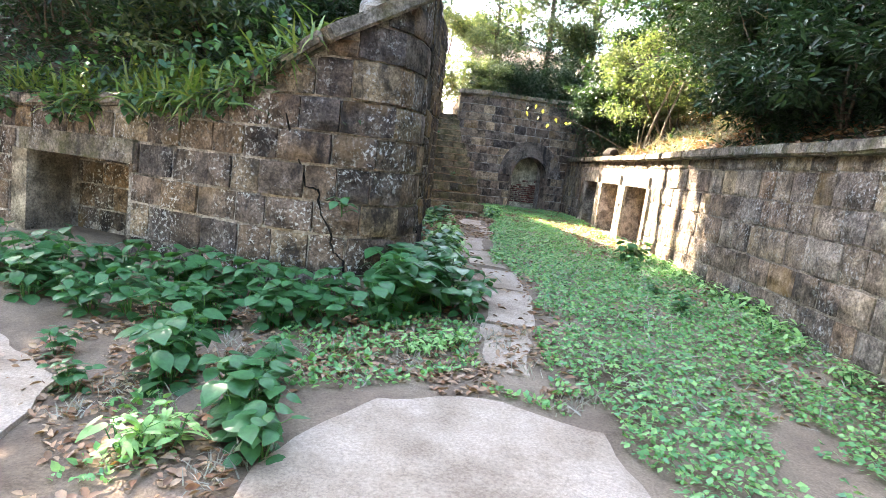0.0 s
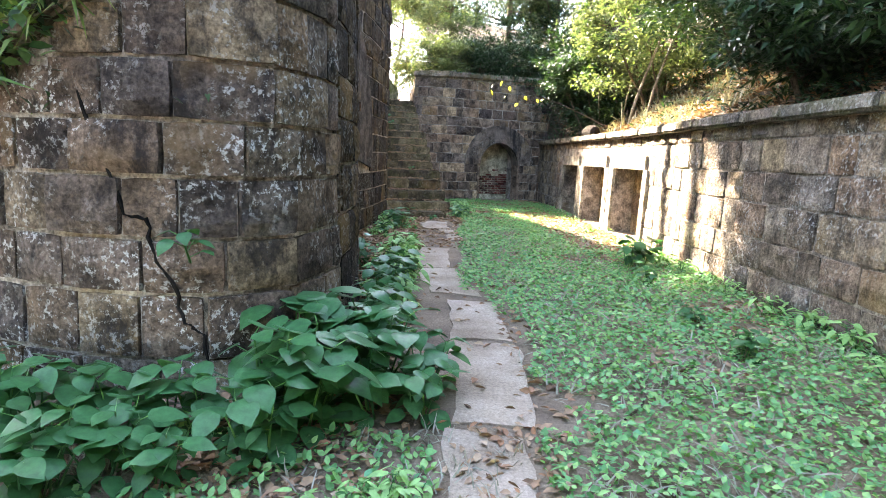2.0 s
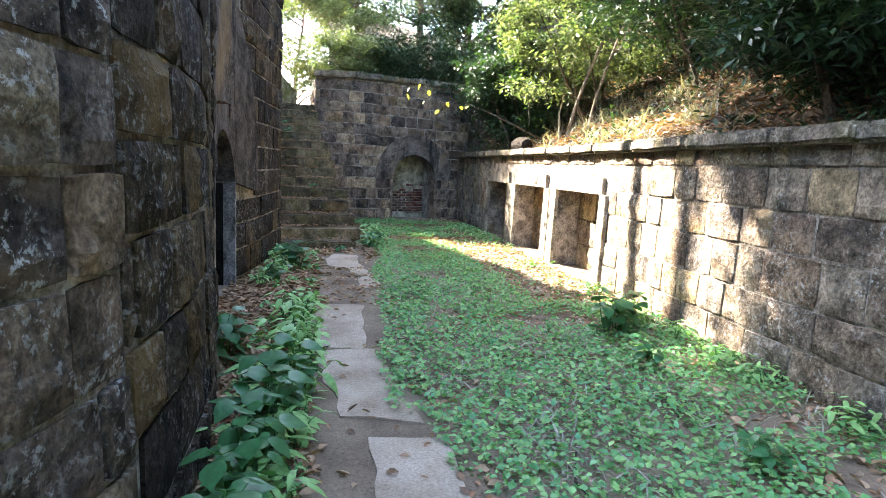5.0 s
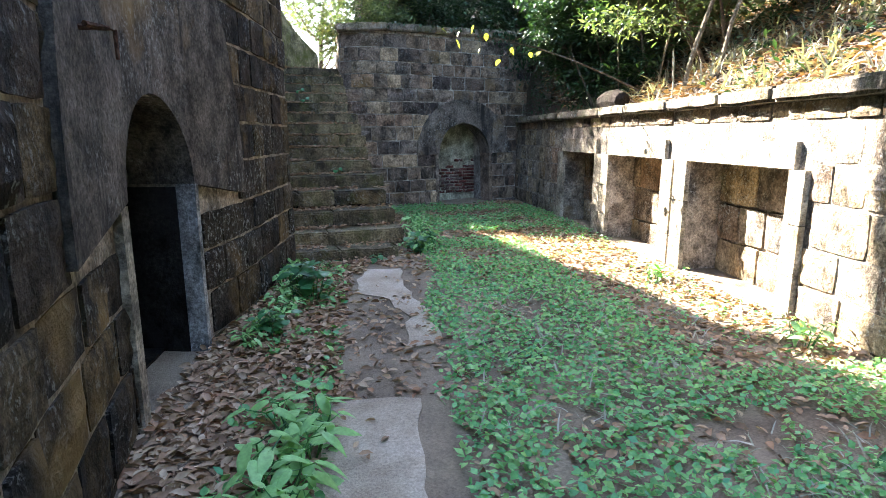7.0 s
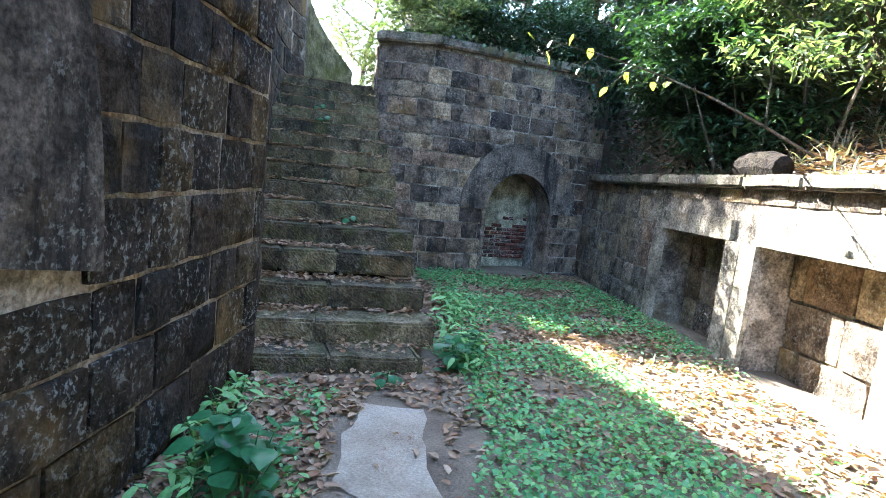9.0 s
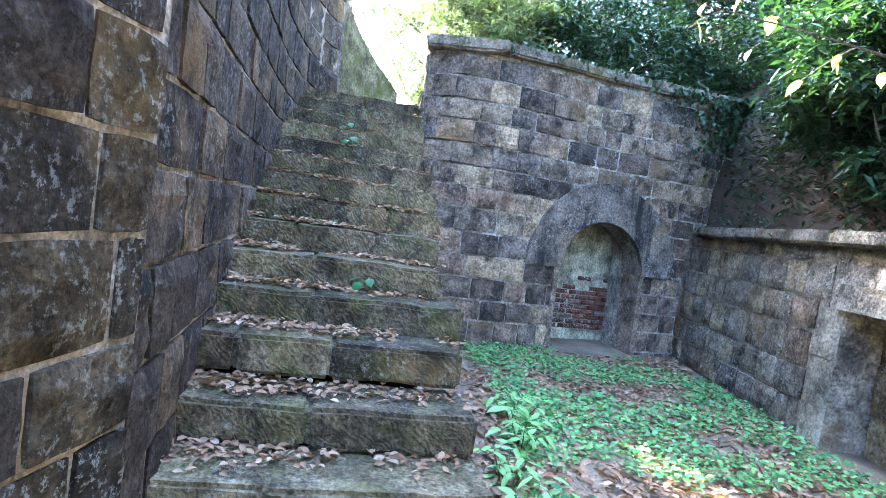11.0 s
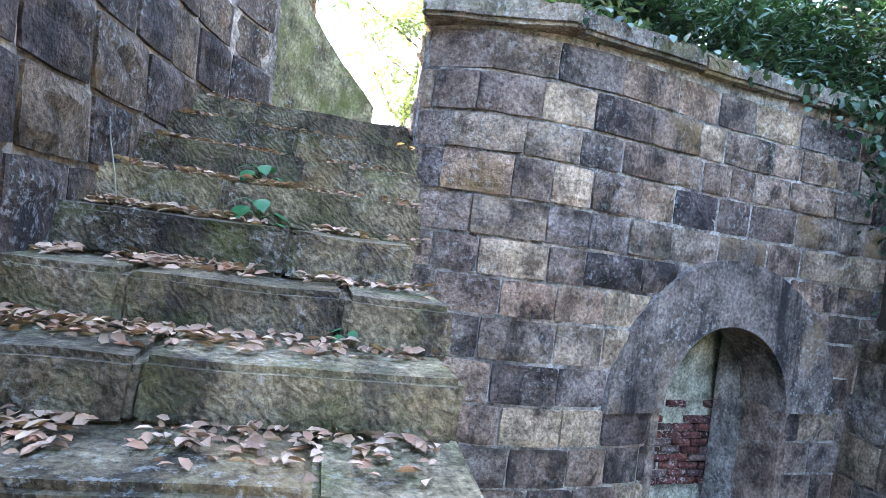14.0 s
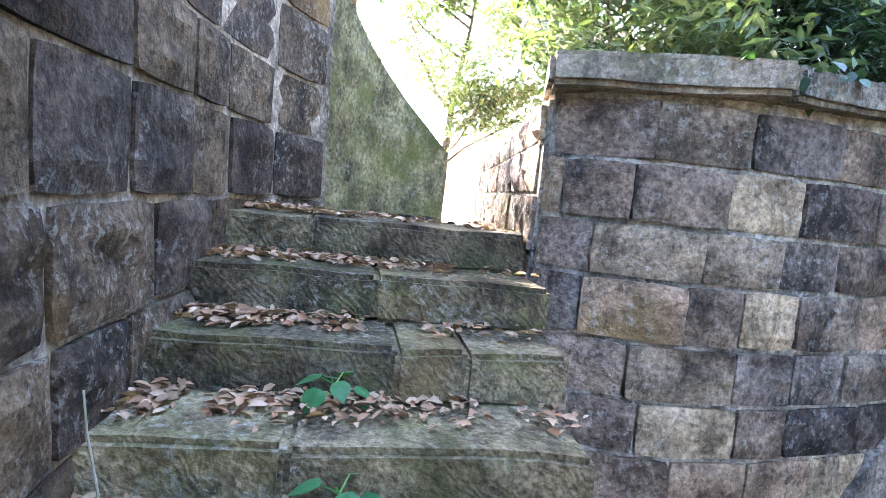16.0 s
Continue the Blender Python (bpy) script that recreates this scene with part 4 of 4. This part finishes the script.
for p, s in ((west.at(s_near(west, -0.62, 3.62), 0.06, 0.78), 1.3), (FOOT + U * 0.62 + V * (12 * TREAD + 0.06) + Vector((0, 0, 12 * RISE)), 1.2), (FOOT + U * 0.66 + V * (11 * TREAD + 0.1) + Vector((0, 0, 11 * RISE + 0.0)), 1.3),
             (FOOT + U * 0.85 + V * (5 * TREAD + 0.1) + Vector((0, 0, 5 * RISE)), 1.1), (FOOT + U * 0.6 + V * (7 * TREAD + 0.1) + Vector((0, 0, 7 * RISE)), 0.6), (FOOT + U * 1.1 + V * (9 * TREAD + 0.1) + Vector((0, 0, 9 * RISE)), 0.7), (FOOT + U * 0.95 + V * -0.1, 1.2)):
    copy_thing(sprig, Matrix.Translation(p) @ Matrix.Scale(s, 4)).scale = (s, s, s)
for o in (*sprig.children_recursive, sprig):
    bpy.data.objects.remove(o)

# ---- trees and shrubs ----
tall = [tree("tree", (0, 0, 0), 7.5, 3.4, 11500, None, FOLIAGE, "tall dense evergreen tree on the bank", 300 + k, 1, (0, 0), (0.13, 0.24), 0.2, 0.15, LANCE, 15) for k in range(2)]
pale = tree("tree", (0, 0, 0), 8.0, 3.6, 12000, None, BRIGHT, "tall light green tree with gaps of sky", 310, 1, (0, 0), (0.13, 0.24), 0.2, 0.14, LANCE, 13)
rnd = random.Random(21)


def copies(kinds, spots, height):
    for k, (x, y, s) in enumerate(spots):
        ob = copy_thing(kinds[k % len(kinds)], Matrix.Identity(4))
        ob.matrix_world = Matrix.Translation((x, y, height(x, y) - 0.1)) @ Matrix.Rotation(rnd.uniform(0, 6.28), 4, "Z") @ Matrix.Scale(s, 4)


copies(tall, [(6.3, -1.2, 0.8), (6.4, 1.4, 0.85), (6.6, 3.9, 0.8), (6.9, 6.0, 0.85), (5.9, -3.6, 0.9), (7.6, -2.5, 0.9), (8.6, 0.6, 1.0), (7.4, 2.6, 0.85), (8.4, 5.0, 1.0), (7.2, 7.4, 0.85), (9.0, 9.2, 1.0), (10.5, 3.4, 1.2), (11.0, 7.0, 1.2), (11.0, 12.0, 1.1), (6.9, 10.2, 1.15), (7.5, 13.0, 1.3), (7.2, 16.4, 1.25), (8.6, 11.5, 1.4), (10.0, -0.5, 1.1), (10.2, 15.5, 1.1), (12.5, 9.5, 1.3), (12.5, 1.5, 1.3)], lambda x, y: min(6.5, east_bank(x, y)))
copies(tall, [(8.5, 22.5, 0.95), (4.0, 25.0, 1.0), (12.0, 20.0, 1.1), (6.5, 28.0, 1.2)], lambda x, y: min(5.5, north_bank(x, y)))
copies([pale], [(1.8, 25.5, 0.9), (-0.8, 31.0, 1.1), (5.5, 23.8, 0.8), (9.5, 26.5, 1.1), (-4.5, 27.0, 1.0), (3.5, 33.0, 1.3)], lambda x, y: min(5.0, north_bank(x, y)) if x > 0.8 else 2.6)
# Out-of-view west trees, placed to dapple the low wall and shade the bank.
copies(tall, [(-4.8, 10.2, 1.5), (-4.7, 13.6, 1.45), (-3.4, 14.4, 1.2), (-6.0, 9.5, 1.4), (-2.4, 26.5, 1.1), (-3.6, 8.2, 0.7), (-8.5, 20.5, 0.8), (-5.5, 12.5, 0.9), (-5.5, 17.5, 0.9), (-6.5, 8.5, 0.8)], west_bank)
# Unseen ring added to block low sky light and bounce from open ground.
far = tree("tree", (0, 0, 0), 7.5, 3.6, 5500, None, FOLIAGE, "unseen dense evergreen tree added round the court to cut low light", 320, 1, (0, 0), (0.25, 0.45), 0.12, 0.15, LANCE, 12)
copies([far], [(-9.0, -9.0, 1.4), (-5.0, -10.5, 1.5), (-1.0, -9.5, 1.4), (3.0, -10.5, 1.5), (7.5, -8.0, 1.4), (-10.5, -4.0, 1.4), (-11.5, 0.5, 1.5), (-11.0, 5.0, 1.4), (-3.0, -14.0, 1.7), (5.0, -14.5, 1.7), (-14.0, -7.0, 1.7), (11.0, -6.0, 1.5), (-10.0, 12.0, 1.4), (-9.0, 18.0, 1.4)], lambda x, y: -0.2)
# Unseen high crowns, added to block sun from the upper east bank.
high = tree("tree", (-3.2, 18.6, 4.2), 14.0, 4.2, 14000, None, FOLIAGE, "unseen very tall tree added to shade the bank and dapple the wall", 330, 1, (0, 0), (0.16, 0.28), 0.62, 0.2, LANCE, 16)
copy_thing(high, Matrix.Translation((-4.5, 16.0, 4.2)) @ Matrix.Rotation(2.0, 4, "Z"))
copy_thing(high, Matrix.Translation((-5.4, 19.6, 3.8)) @ Matrix.Rotation(4.1, 4, "Z"))
copies([high], [(-5.8, 14.2, 1.35), (-6.6, 17.6, 1.35), (-6.0, 20.8, 1.35)], lambda x, y: 3.8)
for ob in [*tall, pale, far]:
    for o in (*ob.children_recursive, ob):
        bpy.data.objects.remove(o)

SHRUB = "leafy evergreen shrub with thin stems on the earth bank"
# light 1 puts the sunlit look into the colour: BRIGHT leaves instead of FOLIAGE.
for k, (x, y, h, r, light) in enumerate([(5.5, 15.9, 2.2, 1.2, 0), (5.3, 17.4, 2.0, 1.2, 0), (5.6, 15.0, 2.8, 1.3, 1), (5.8, 13.6, 2.9, 1.4, 1), (6.4, 11.0, 3.0, 1.5, 0), (7.0, 12.4, 3.0, 1.5, 0), (6.2, 9.6, 2.6, 1.4, 0), (5.7, 7.8, 2.6, 1.4, 0), (5.6, 6.2, 2.3, 1.3, 0), (5.6, 4.0, 2.4, 1.3, 0), (5.4, 1.8, 2.4, 1.3, 0), (5.2, -0.5, 2.4, 1.3, 0), (7.4, 16.5, 3.0, 1.6, 0), (4.95, 16.5, 1.3, 0.9, 0), (4.9, 15.5, 1.7, 1.0, 0), (4.95, 6.9, 1.5, 1.0, 0), (4.85, 5.3, 1.7, 1.1, 0), (4.75, 3.6, 1.8, 1.1, 0), (4.65, 1.9, 1.8, 1.1, 0), (4.5, 0.2, 1.8, 1.1, 0), (4.3, -1.6, 1.8, 1.1, 0)]):
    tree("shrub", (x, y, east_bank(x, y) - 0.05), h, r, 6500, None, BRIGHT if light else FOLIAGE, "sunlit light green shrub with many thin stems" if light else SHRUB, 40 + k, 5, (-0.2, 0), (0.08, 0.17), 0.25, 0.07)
for k, (x, y, h, r) in enumerate([(1.3, 19.4, 1.3, 1.0), (2.3, 19.7, 1.5, 1.1), (3.4, 20.2, 1.7, 1.2), (4.5, 20.4, 1.7, 1.2), (5.7, 20.6, 2.0, 1.3), (1.9, 21.6, 2.6, 1.5), (4.0, 22.0, 2.6, 1.5), (6.3, 22.4, 2.6, 1.5)]):
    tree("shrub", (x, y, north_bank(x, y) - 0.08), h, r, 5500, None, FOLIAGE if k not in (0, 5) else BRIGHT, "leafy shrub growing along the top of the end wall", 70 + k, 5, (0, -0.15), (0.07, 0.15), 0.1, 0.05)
for k, (x, y, h, r) in enumerate([(-4.0, 6.0, 1.7, 1.2), (-3.0, 5.5, 1.3, 1.0), (-2.2, 5.1, 1.1, 0.9), (-5.2, 6.6, 1.8, 1.2), (-1.5, 5.0, 1.0, 0.8), (-3.2, 6.8, 1.9, 1.2), (-1.9, 6.0, 1.6, 1.1), (-0.9, 5.4, 0.9, 0.7)]):
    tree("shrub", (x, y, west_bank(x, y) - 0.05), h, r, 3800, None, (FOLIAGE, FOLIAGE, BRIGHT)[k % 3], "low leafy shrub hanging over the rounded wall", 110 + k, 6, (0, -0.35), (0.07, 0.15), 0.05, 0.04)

# ---- undergrowth and litter ----
rng = np.random.default_rng(11)


def cover(name, count, region, sizes, pitch, shape, material, label, category, lift=(0.02, 0.1), keep=None, zfun=ground_z, clump=0):
    x, y = rng.uniform(region[0], region[1], count), rng.uniform(region[2], region[3], count)
    pts = [(a, b) for a, b in zip(x, y) if keep is None or keep(a, b)]
    if clump:
        pts = [(a + c, b + d) for a, b in pts for c, d in rng.normal(0, clump, (24, 2))]
    places = np.array([(a, b, zfun(a, b)) for a, b in pts])
    places[:, 2] += rng.uniform(lift[0], lift[1], len(pts)) * (rng.uniform(0.2, 1, len(pts)) if clump else 1)
    ob = new(name, leaf_cloud(name, places, rng.uniform(sizes[0], sizes[1], len(pts)), pitch, shape, material, rng))
    return tagged(ob, label, category, kind="stuff")


def north_edge(x, y):
    return y > 18.15 + (x - 0.5) * 0.42 and x > 0.75


def west_front(x, y):
    front = float(np.interp(x, [-7.5, -5, -3.2, -2.3, -1.7, -1.2, -0.45], [6.8, 5.7, 5.0, 4.5, 4.2, 4.1, 4.05]))
    return y > front - 0.22


def east_edge(x):
    return lambda a, b: a > x(b)


def east_line(y):
    return float(np.interp(y, [-6, -4.5, 0, 2.5, 4.5, 6.2, 8.2, 9.6, 24], [3.5, 3.6, 3.9, 4.05, 4.15, 4.2, 4.32, 4.47, 4.6])) + 0.12


cover("undergrowth", 1500, (4.1, 9.5, -4, 18.5), (0.07, 0.16), (-40, 50), LANCE, FOLIAGE, "dark tangled undergrowth on the earth bank", "undergrowth", (0.02, 0.45), lambda x, y: x > east_line(y) + 0.25 and (not 8.6 < y < 15.0 or x > 6.3 or rng.random() < 0.16), east_bank, 0.2)
cover("undergrowth", 330, (4.5, 6.8, 15.2, 19.3), (0.06, 0.14), (-50, 40), LANCE, FOLIAGE, "dense leafy undergrowth in the corner of the bank", "undergrowth", (0.0, 0.5), lambda x, y: x > 4.62, east_bank, 0.17)
cover("undergrowth", 620, (0.8, 8, 18, 22), (0.06, 0.13), (-60, 40), LANCE, FOLIAGE, "trailing ivy and undergrowth above the end wall", "undergrowth", (-0.02, 0.35), north_edge, north_bank, 0.16)
cover("undergrowth", 900, (-7, -0.5, 3.9, 8), (0.06, 0.15), (-60, 40), LANCE, FOLIAGE, "overgrown grass and weeds on the bank", "undergrowth", (0.0, 0.35), west_front, west_bank, 0.14)
cover("bank_grass", 260, (-5, -0.8, 4.0, 5.4), (0.18, 0.4), (-20, 80), BLADE, GRASS, "long drooping grass blades over the coping", "grass", (0.0, 0.06), west_front, west_bank, 0.07)
cover("bank_litter", 24000, (4.1, 7.5, -4, 18.5), (0.05, 0.11), (-25, 25), CURL, DEAD, "dry fallen leaves lying on the earth bank", "leaf litter", (0.0, 0.05), lambda x, y: x > east_line(y), east_bank)
cover("bank_straw", 110, (4.3, 6.5, 8, 16.5), (0.12, 0.34), (-10, 70), BLADE, STRAW, "dry grass tufts on the bank", "grass", (0.0, 0.04), lambda x, y: x > east_line(y) + 0.1, east_bank, 0.06)


def on_green(x, y):
    left = 1.34 + 0.1 * math.sin(y * 1.7) + (0.2 if y < 2 else 0) + (0.1 if y > 9.5 else 0) - (0.18 if 6 < y < 9 else 0)
    patch = noise.noise(Vector((x * 1.3, y * 1.3, 5))) + 0.5 * noise.noise(Vector((x * 4, y * 4, 2)))
    if x > 3.0 + 0.15 * noise.noise(Vector((x * 2, y * 2, 3))) and 8.8 < y < 14 and rng.random() < 0.88:
        return False
    return x > left + 0.1 * noise.noise(Vector((x, y * 5, 1))) and x < 4.25 and patch > -0.36 + (0.25 if y > 12 else 0)


cover("ground_cover", 100000, (1.1, 4.3, -3.5, 18.3), (0.022, 0.06), (-25, 35), SMALL, HERB, "low carpet of bright green leafy weeds", "weeds", (0.01, 0.09), on_green)
cover("ground_cover", 5200, (-0.4, 0.75, 4.2, 12.4), (0.03, 0.07), (-10, 50), OVATE, HERB, "patches of small green weeds beside the path", "weeds", (0.0, 0.06), lambda x, y: x > 0.1 and noise.noise(Vector((x * 2.2, y * 1.6, 4))) > -0.05 and x < 0.62)
cover("ground_cover", 9000, (-1.9, 1.3, 0.6, 3.2), (0.025, 0.06), (0, 60), OVATE, HERB, "thin weeds growing between the slabs", "weeds", (0.0, 0.05), lambda x, y: y > 1.85 + 0.15 * math.sin(3 * x) and x > -0.7 and not (0.74 < x < 1.24 and y > 2.15) and noise.noise(Vector((x * 2.6, y * 2.6, 6))) > -0.15 or (-1.5 < x < -0.5 and noise.noise(Vector((x * 2.6, y * 2.6, 6))) > 0.25))
cover("dry_grass", 90, (-1.5, 1.5, 0.6, 3.2), (0.05, 0.13), (5, 60), BLADE, STRAW, "tufts of dry straw-coloured grass", "grass", (0.0, 0.02), lambda x, y: y > 1.9 + 0.2 * math.sin(3 * x) or x < -0.35, ground_z, 0.06)
cover("dry_grass", 120, (1.5, 4.0, 2, 10.5), (0.06, 0.16), (0, 40), BLADE, STRAW, "flattened dry grass among the weeds", "grass", (0.02, 0.06), None, ground_z, 0.12)


def on_litter(x, y):
    if x > 2.95 and 8.6 < y < 14.2:
        return True
    if x > 1.35 and y < 11.5:
        return noise.noise(Vector((x * 1.3, y * 1.3, 5))) < -0.1 and rng.random() < 0.4
    if 0.5 < x < 1.3 and y < 12.2:
        return rng.random() < (0.05 if y < 8.8 or 11 < y < 12.1 else 0.45)
    return noise.noise(Vector((x * 2, y * 2, 8))) > -0.4


cover("leaf_litter", 26000, (-0.35, 4.2, 2.0, 18.2), (0.04, 0.095), (-8, 14), CURL, DEAD, "scattered dry brown fallen leaves", "leaf litter", (0.0, 0.03), on_litter)
cover("leaf_litter", 9000, (-0.36, 0.8, 4.4, 12.5), (0.045, 0.1), (-8, 16), CURL, DEAD, "thick dry brown leaves along the foot of the wall", "leaf litter", (0.0, 0.035), lambda x, y: x < 0.62 + 0.15 * noise.noise(Vector((x, y * 2, 2))) or y > 12.0)
cover("leaf_litter", 5500, (1.4, 4.25, 13.6, 18.6), (0.04, 0.09), (-8, 16), CURL, DEAD, "dry brown leaves drifted against the end wall", "leaf litter", (0.0, 0.04), lambda x, y: y < 17.7 + (x - 1.5) * 0.36 and noise.noise(Vector((x * 1.6, y * 1.6, 8))) > -0.3)
cover("leaf_litter", 5200, (-2.2, 1.3, 0.4, 3.3), (0.03, 0.08), (-8, 14), CURL, DEAD, "dry litter strewn between the slabs", "leaf litter", (0.0, 0.03), lambda x, y: (y > 1.9 or x < -0.4) and noise.noise(Vector((x * 2.4, y * 2.4, 1))) > -0.1)
# leaves gathered on the treads
spots = []
for k in range(STEPS):
    for _ in range(420 if k > 1 else 260):
        u, v = WIDE * rng.beta(0.8, 1.6), TREAD * (k + 0.12 + 0.85 * rng.beta(2.6, 1.2))
        if noise.noise(Vector((u * 3, k * 5.0, 0))) > -0.25:
            p = FOOT + U * u + V * v
            spots.append((p.x, p.y, step_top(k) + 0.002 + rng.uniform(0, 0.03)))
spots = np.array(spots)
tagged(new("leaf_litter", leaf_cloud("leaf_litter", spots, rng.uniform(0.03, 0.068, len(spots)), (-8, 14), CURL, DEAD, rng)), "dry brown leaves gathered on the stone steps", "leaf litter", kind="stuff")

# ---- bare branch with yellow leaves ----
branch = tagged(new("yellow_leaved_branch"), "thin bare branch with a few yellow leaves reaching over the court", "branch")
A, B = Vector((4.75, 13.75, 2.1)), Vector((2.35, 14.2, 2.92))
wood = bmesh.new()
pts = [A.lerp(B, t) + Vector((0, 0, 0.12 * math.sin(t * 3.1))) for t in (0, 0.2, 0.4, 0.6, 0.8, 1.0)]
tube(wood, pts, [0.016, 0.013, 0.011, 0.009, 0.006, 0.003], 6)
rnd = random.Random(3)
ends = []
for t in (0.55, 0.7, 0.85, 1.0):
    p = A.lerp(B, t) + Vector((0, 0, 0.12 * math.sin(t * 3.1)))
    for _ in range(2):
        q = limb(p, (-0.8, rnd.uniform(-0.4, 0.4), rnd.uniform(-0.6, 0.4)), rnd.uniform(0.15, 0.4), rnd, 0.2, 3, -0.05)
        tube(wood, q, [0.004, 0.003, 0.003, 0.002], 4)
        ends += q[1:]
part("twig", wood, BARK, branch)
yl = [broad_leaf("leaf", YELLOW, c, 0.75) for c in (0.1, 0.3)]
for p in ends[::2]:
    ob = part("leaf", yl[rnd.randrange(2)], None, branch)
    ob.matrix_world = Matrix.Translation(p) @ Matrix.Rotation(rnd.uniform(0, 6.28), 4, "Z") @ pose(0, 0, 0, rnd.uniform(-70, -20), rnd.uniform(-20, 20), 0) @ Matrix.Scale(rnd.uniform(0.07, 0.12), 4)

# ---- rotten log on the coping ----
log = tagged(new("log"), "short dark rotten log lying on the coping", "log")
log.location, log.scale = (4.56, 14.2, 1.82), (1.35, 1.2, 1.35)
lg = bmesh.new()
tube(lg, [(0.02, -0.3, 0.1), (0.0, -0.27, 0.11), (0.0, -0.1, 0.13), (0.01, 0.1, 0.13), (0, 0.27, 0.11), (0.0, 0.3, 0.1)], [0.06, 0.09, 0.11, 0.115, 0.1, 0.07], 10)
part("log", lg, ROTTEN, log)

# ---- ivy, sticks and twigs ----
spots = []
for _ in range(900):
    s = back.length - 0.35 - abs(rng.normal(0, 0.55))
    z = back_top(s) + 0.12 - abs(rng.normal(0, 0.45)) * (1.0 if s > back.length - 1.4 else 0.35)
    spots.append(tuple(back.at(s, 0.1 + rng.uniform(0, 0.07), z)))
for _ in range(420):
    s = rng.uniform(0.7, back.length - 0.3)
    spots.append(tuple(back.at(s, rng.uniform(-0.2, 0.16), back_top(s) + 0.17 - abs(rng.normal(0, 0.06)))))
tagged(new("ivy", leaf_cloud("ivy", np.array(spots), rng.uniform(0.05, 0.1, len(spots)), (-85, -20), OVATE, FOLIAGE, rng)), "dark ivy trailing over the coping of the end wall", "ivy", kind="stuff")


def trailing(count, s0, s1, drop, rise, sizes, pitch, shape, material, label):
    spots = []
    for _ in range(count):
        s = rng.uniform(s0, s1)
        if noise.noise(Vector((s * 1.6, 0, 4))) < -0.25:
            continue
        k = rng.normal(0, 1)
        z = west_top(s) + 0.12 + (-drop * abs(k) if k < 0 else rise * k)
        spots.append(tuple(west.at(s, rng.uniform(0.0, 0.16) if k < 0 else rng.uniform(-0.5, 0.12), z)))
    tagged(new("trailing_weeds", leaf_cloud("trailing_weeds", np.array(spots), rng.uniform(sizes[0], sizes[1], len(spots)), pitch, shape, material, rng)), label, "weeds", kind="stuff")


trailing(2500, 0.5, S_RAMP + 0.55, 0.1, 0.32, (0.06, 0.13), (-70, 30), OVATE, WEED, "leafy green weeds hanging over the coping")
trailing(1400, 0.5, S_RAMP + 0.8, 0.12, 0.3, (0.07, 0.15), (-70, 30), LANCE, FOLIAGE, "dark green creepers on the coping")
trailing(700, S_RAMP - 2.5, S_RAMP + 0.9, 0.06, 0.1, (0.2, 0.42), (-60, 60), BLADE, GRASS, "long grass blades drooping over the coping")
trailing(160, 0.8, S_RAMP + 0.6, 0.1, 0.3, (0.04, 0.07), (-40, 40), OVATE, YELLOW, "small yellow leaves among the weeds on the coping")


def stick(name, pts, r, material, label):
    root = tagged(new(name), label, "stick")
    root.location = pts[0]
    bm = bmesh.new()
    tube(bm, [Vector(p) - Vector(pts[0]) for p in pts], [r * (1 - 0.1 * k) for k in range(len(pts))], 6)
    part(name, bm, material, root)
    return root


z0 = east_bank(4.85, 13.0)
stick("stick", [(4.85, 13.0, z0 - 0.05), (4.85, 13.0, z0 + 0.25), (4.83, 12.99, z0 + 0.5), (4.82, 12.99, z0 + 0.62)], 0.014, STRAW, "pale bare stick standing in the bank")
q = FOOT + U * 0.12 + V * (10 * TREAD + 0.2) + Vector((0, 0, 10 * RISE + 0.2))
stick("stem", [q, q + Vector((-0.02, 0.0, 0.12)), q + Vector((-0.06, 0.01, 0.26)), q + Vector((-0.08, 0.02, 0.36))], 0.0038, STRAW, "thin dry stem standing on a stone step")
for x, y, dx, dy, tall, r in ((5.0, 13.05, 0.35, -0.45, 1.7, 0.034), (5.2, 12.6, 0.4, -0.4, 1.9, 0.028), (5.25, 14.2, 0.1, -0.5, 1.5, 0.02), (4.95, 14.9, -0.2, -0.3, 1.3, 0.014)):
    z = east_bank(x, y)
    stick("sapling", [(x, y, z - 0.06), (x + dx * 0.2, y + dy * 0.25, z + tall * 0.3), (x + dx * 0.6, y + dy * 0.55, z + tall * 0.65), (x + dx, y + dy, z + tall)], r, SAPLING, "pale bare sapling stem leaning over the bank")
rnd = random.Random(77)
for k in range(16):
    x, y, a = (rnd.uniform(3.3, 4.1), rnd.uniform(13.5, 15.6), rnd.uniform(0, 3.14)) if k < 7 else (rnd.uniform(0.0, 3.6), rnd.uniform(3.0, 12.2), rnd.uniform(0, 3.14))
    n, w = rnd.uniform(0.15, 0.5), Vector((math.cos(a), math.sin(a), 0))
    p = [Vector((x, y, 0)) + w * n * t + Vector((-w.y, w.x, 0)) * 0.05 * math.sin(4 * t + k) for t in (0, 0.35, 0.7, 1.0)]
    stick("twig", [(v.x, v.y, ground_z(v.x, v.y) + 0.03 + (0.05 if k < 7 else 0.0) * (i % 2)) for i, v in enumerate(p)], 0.008, BARK if k % 2 else STRAW, "short dry twig fallen on the ground")
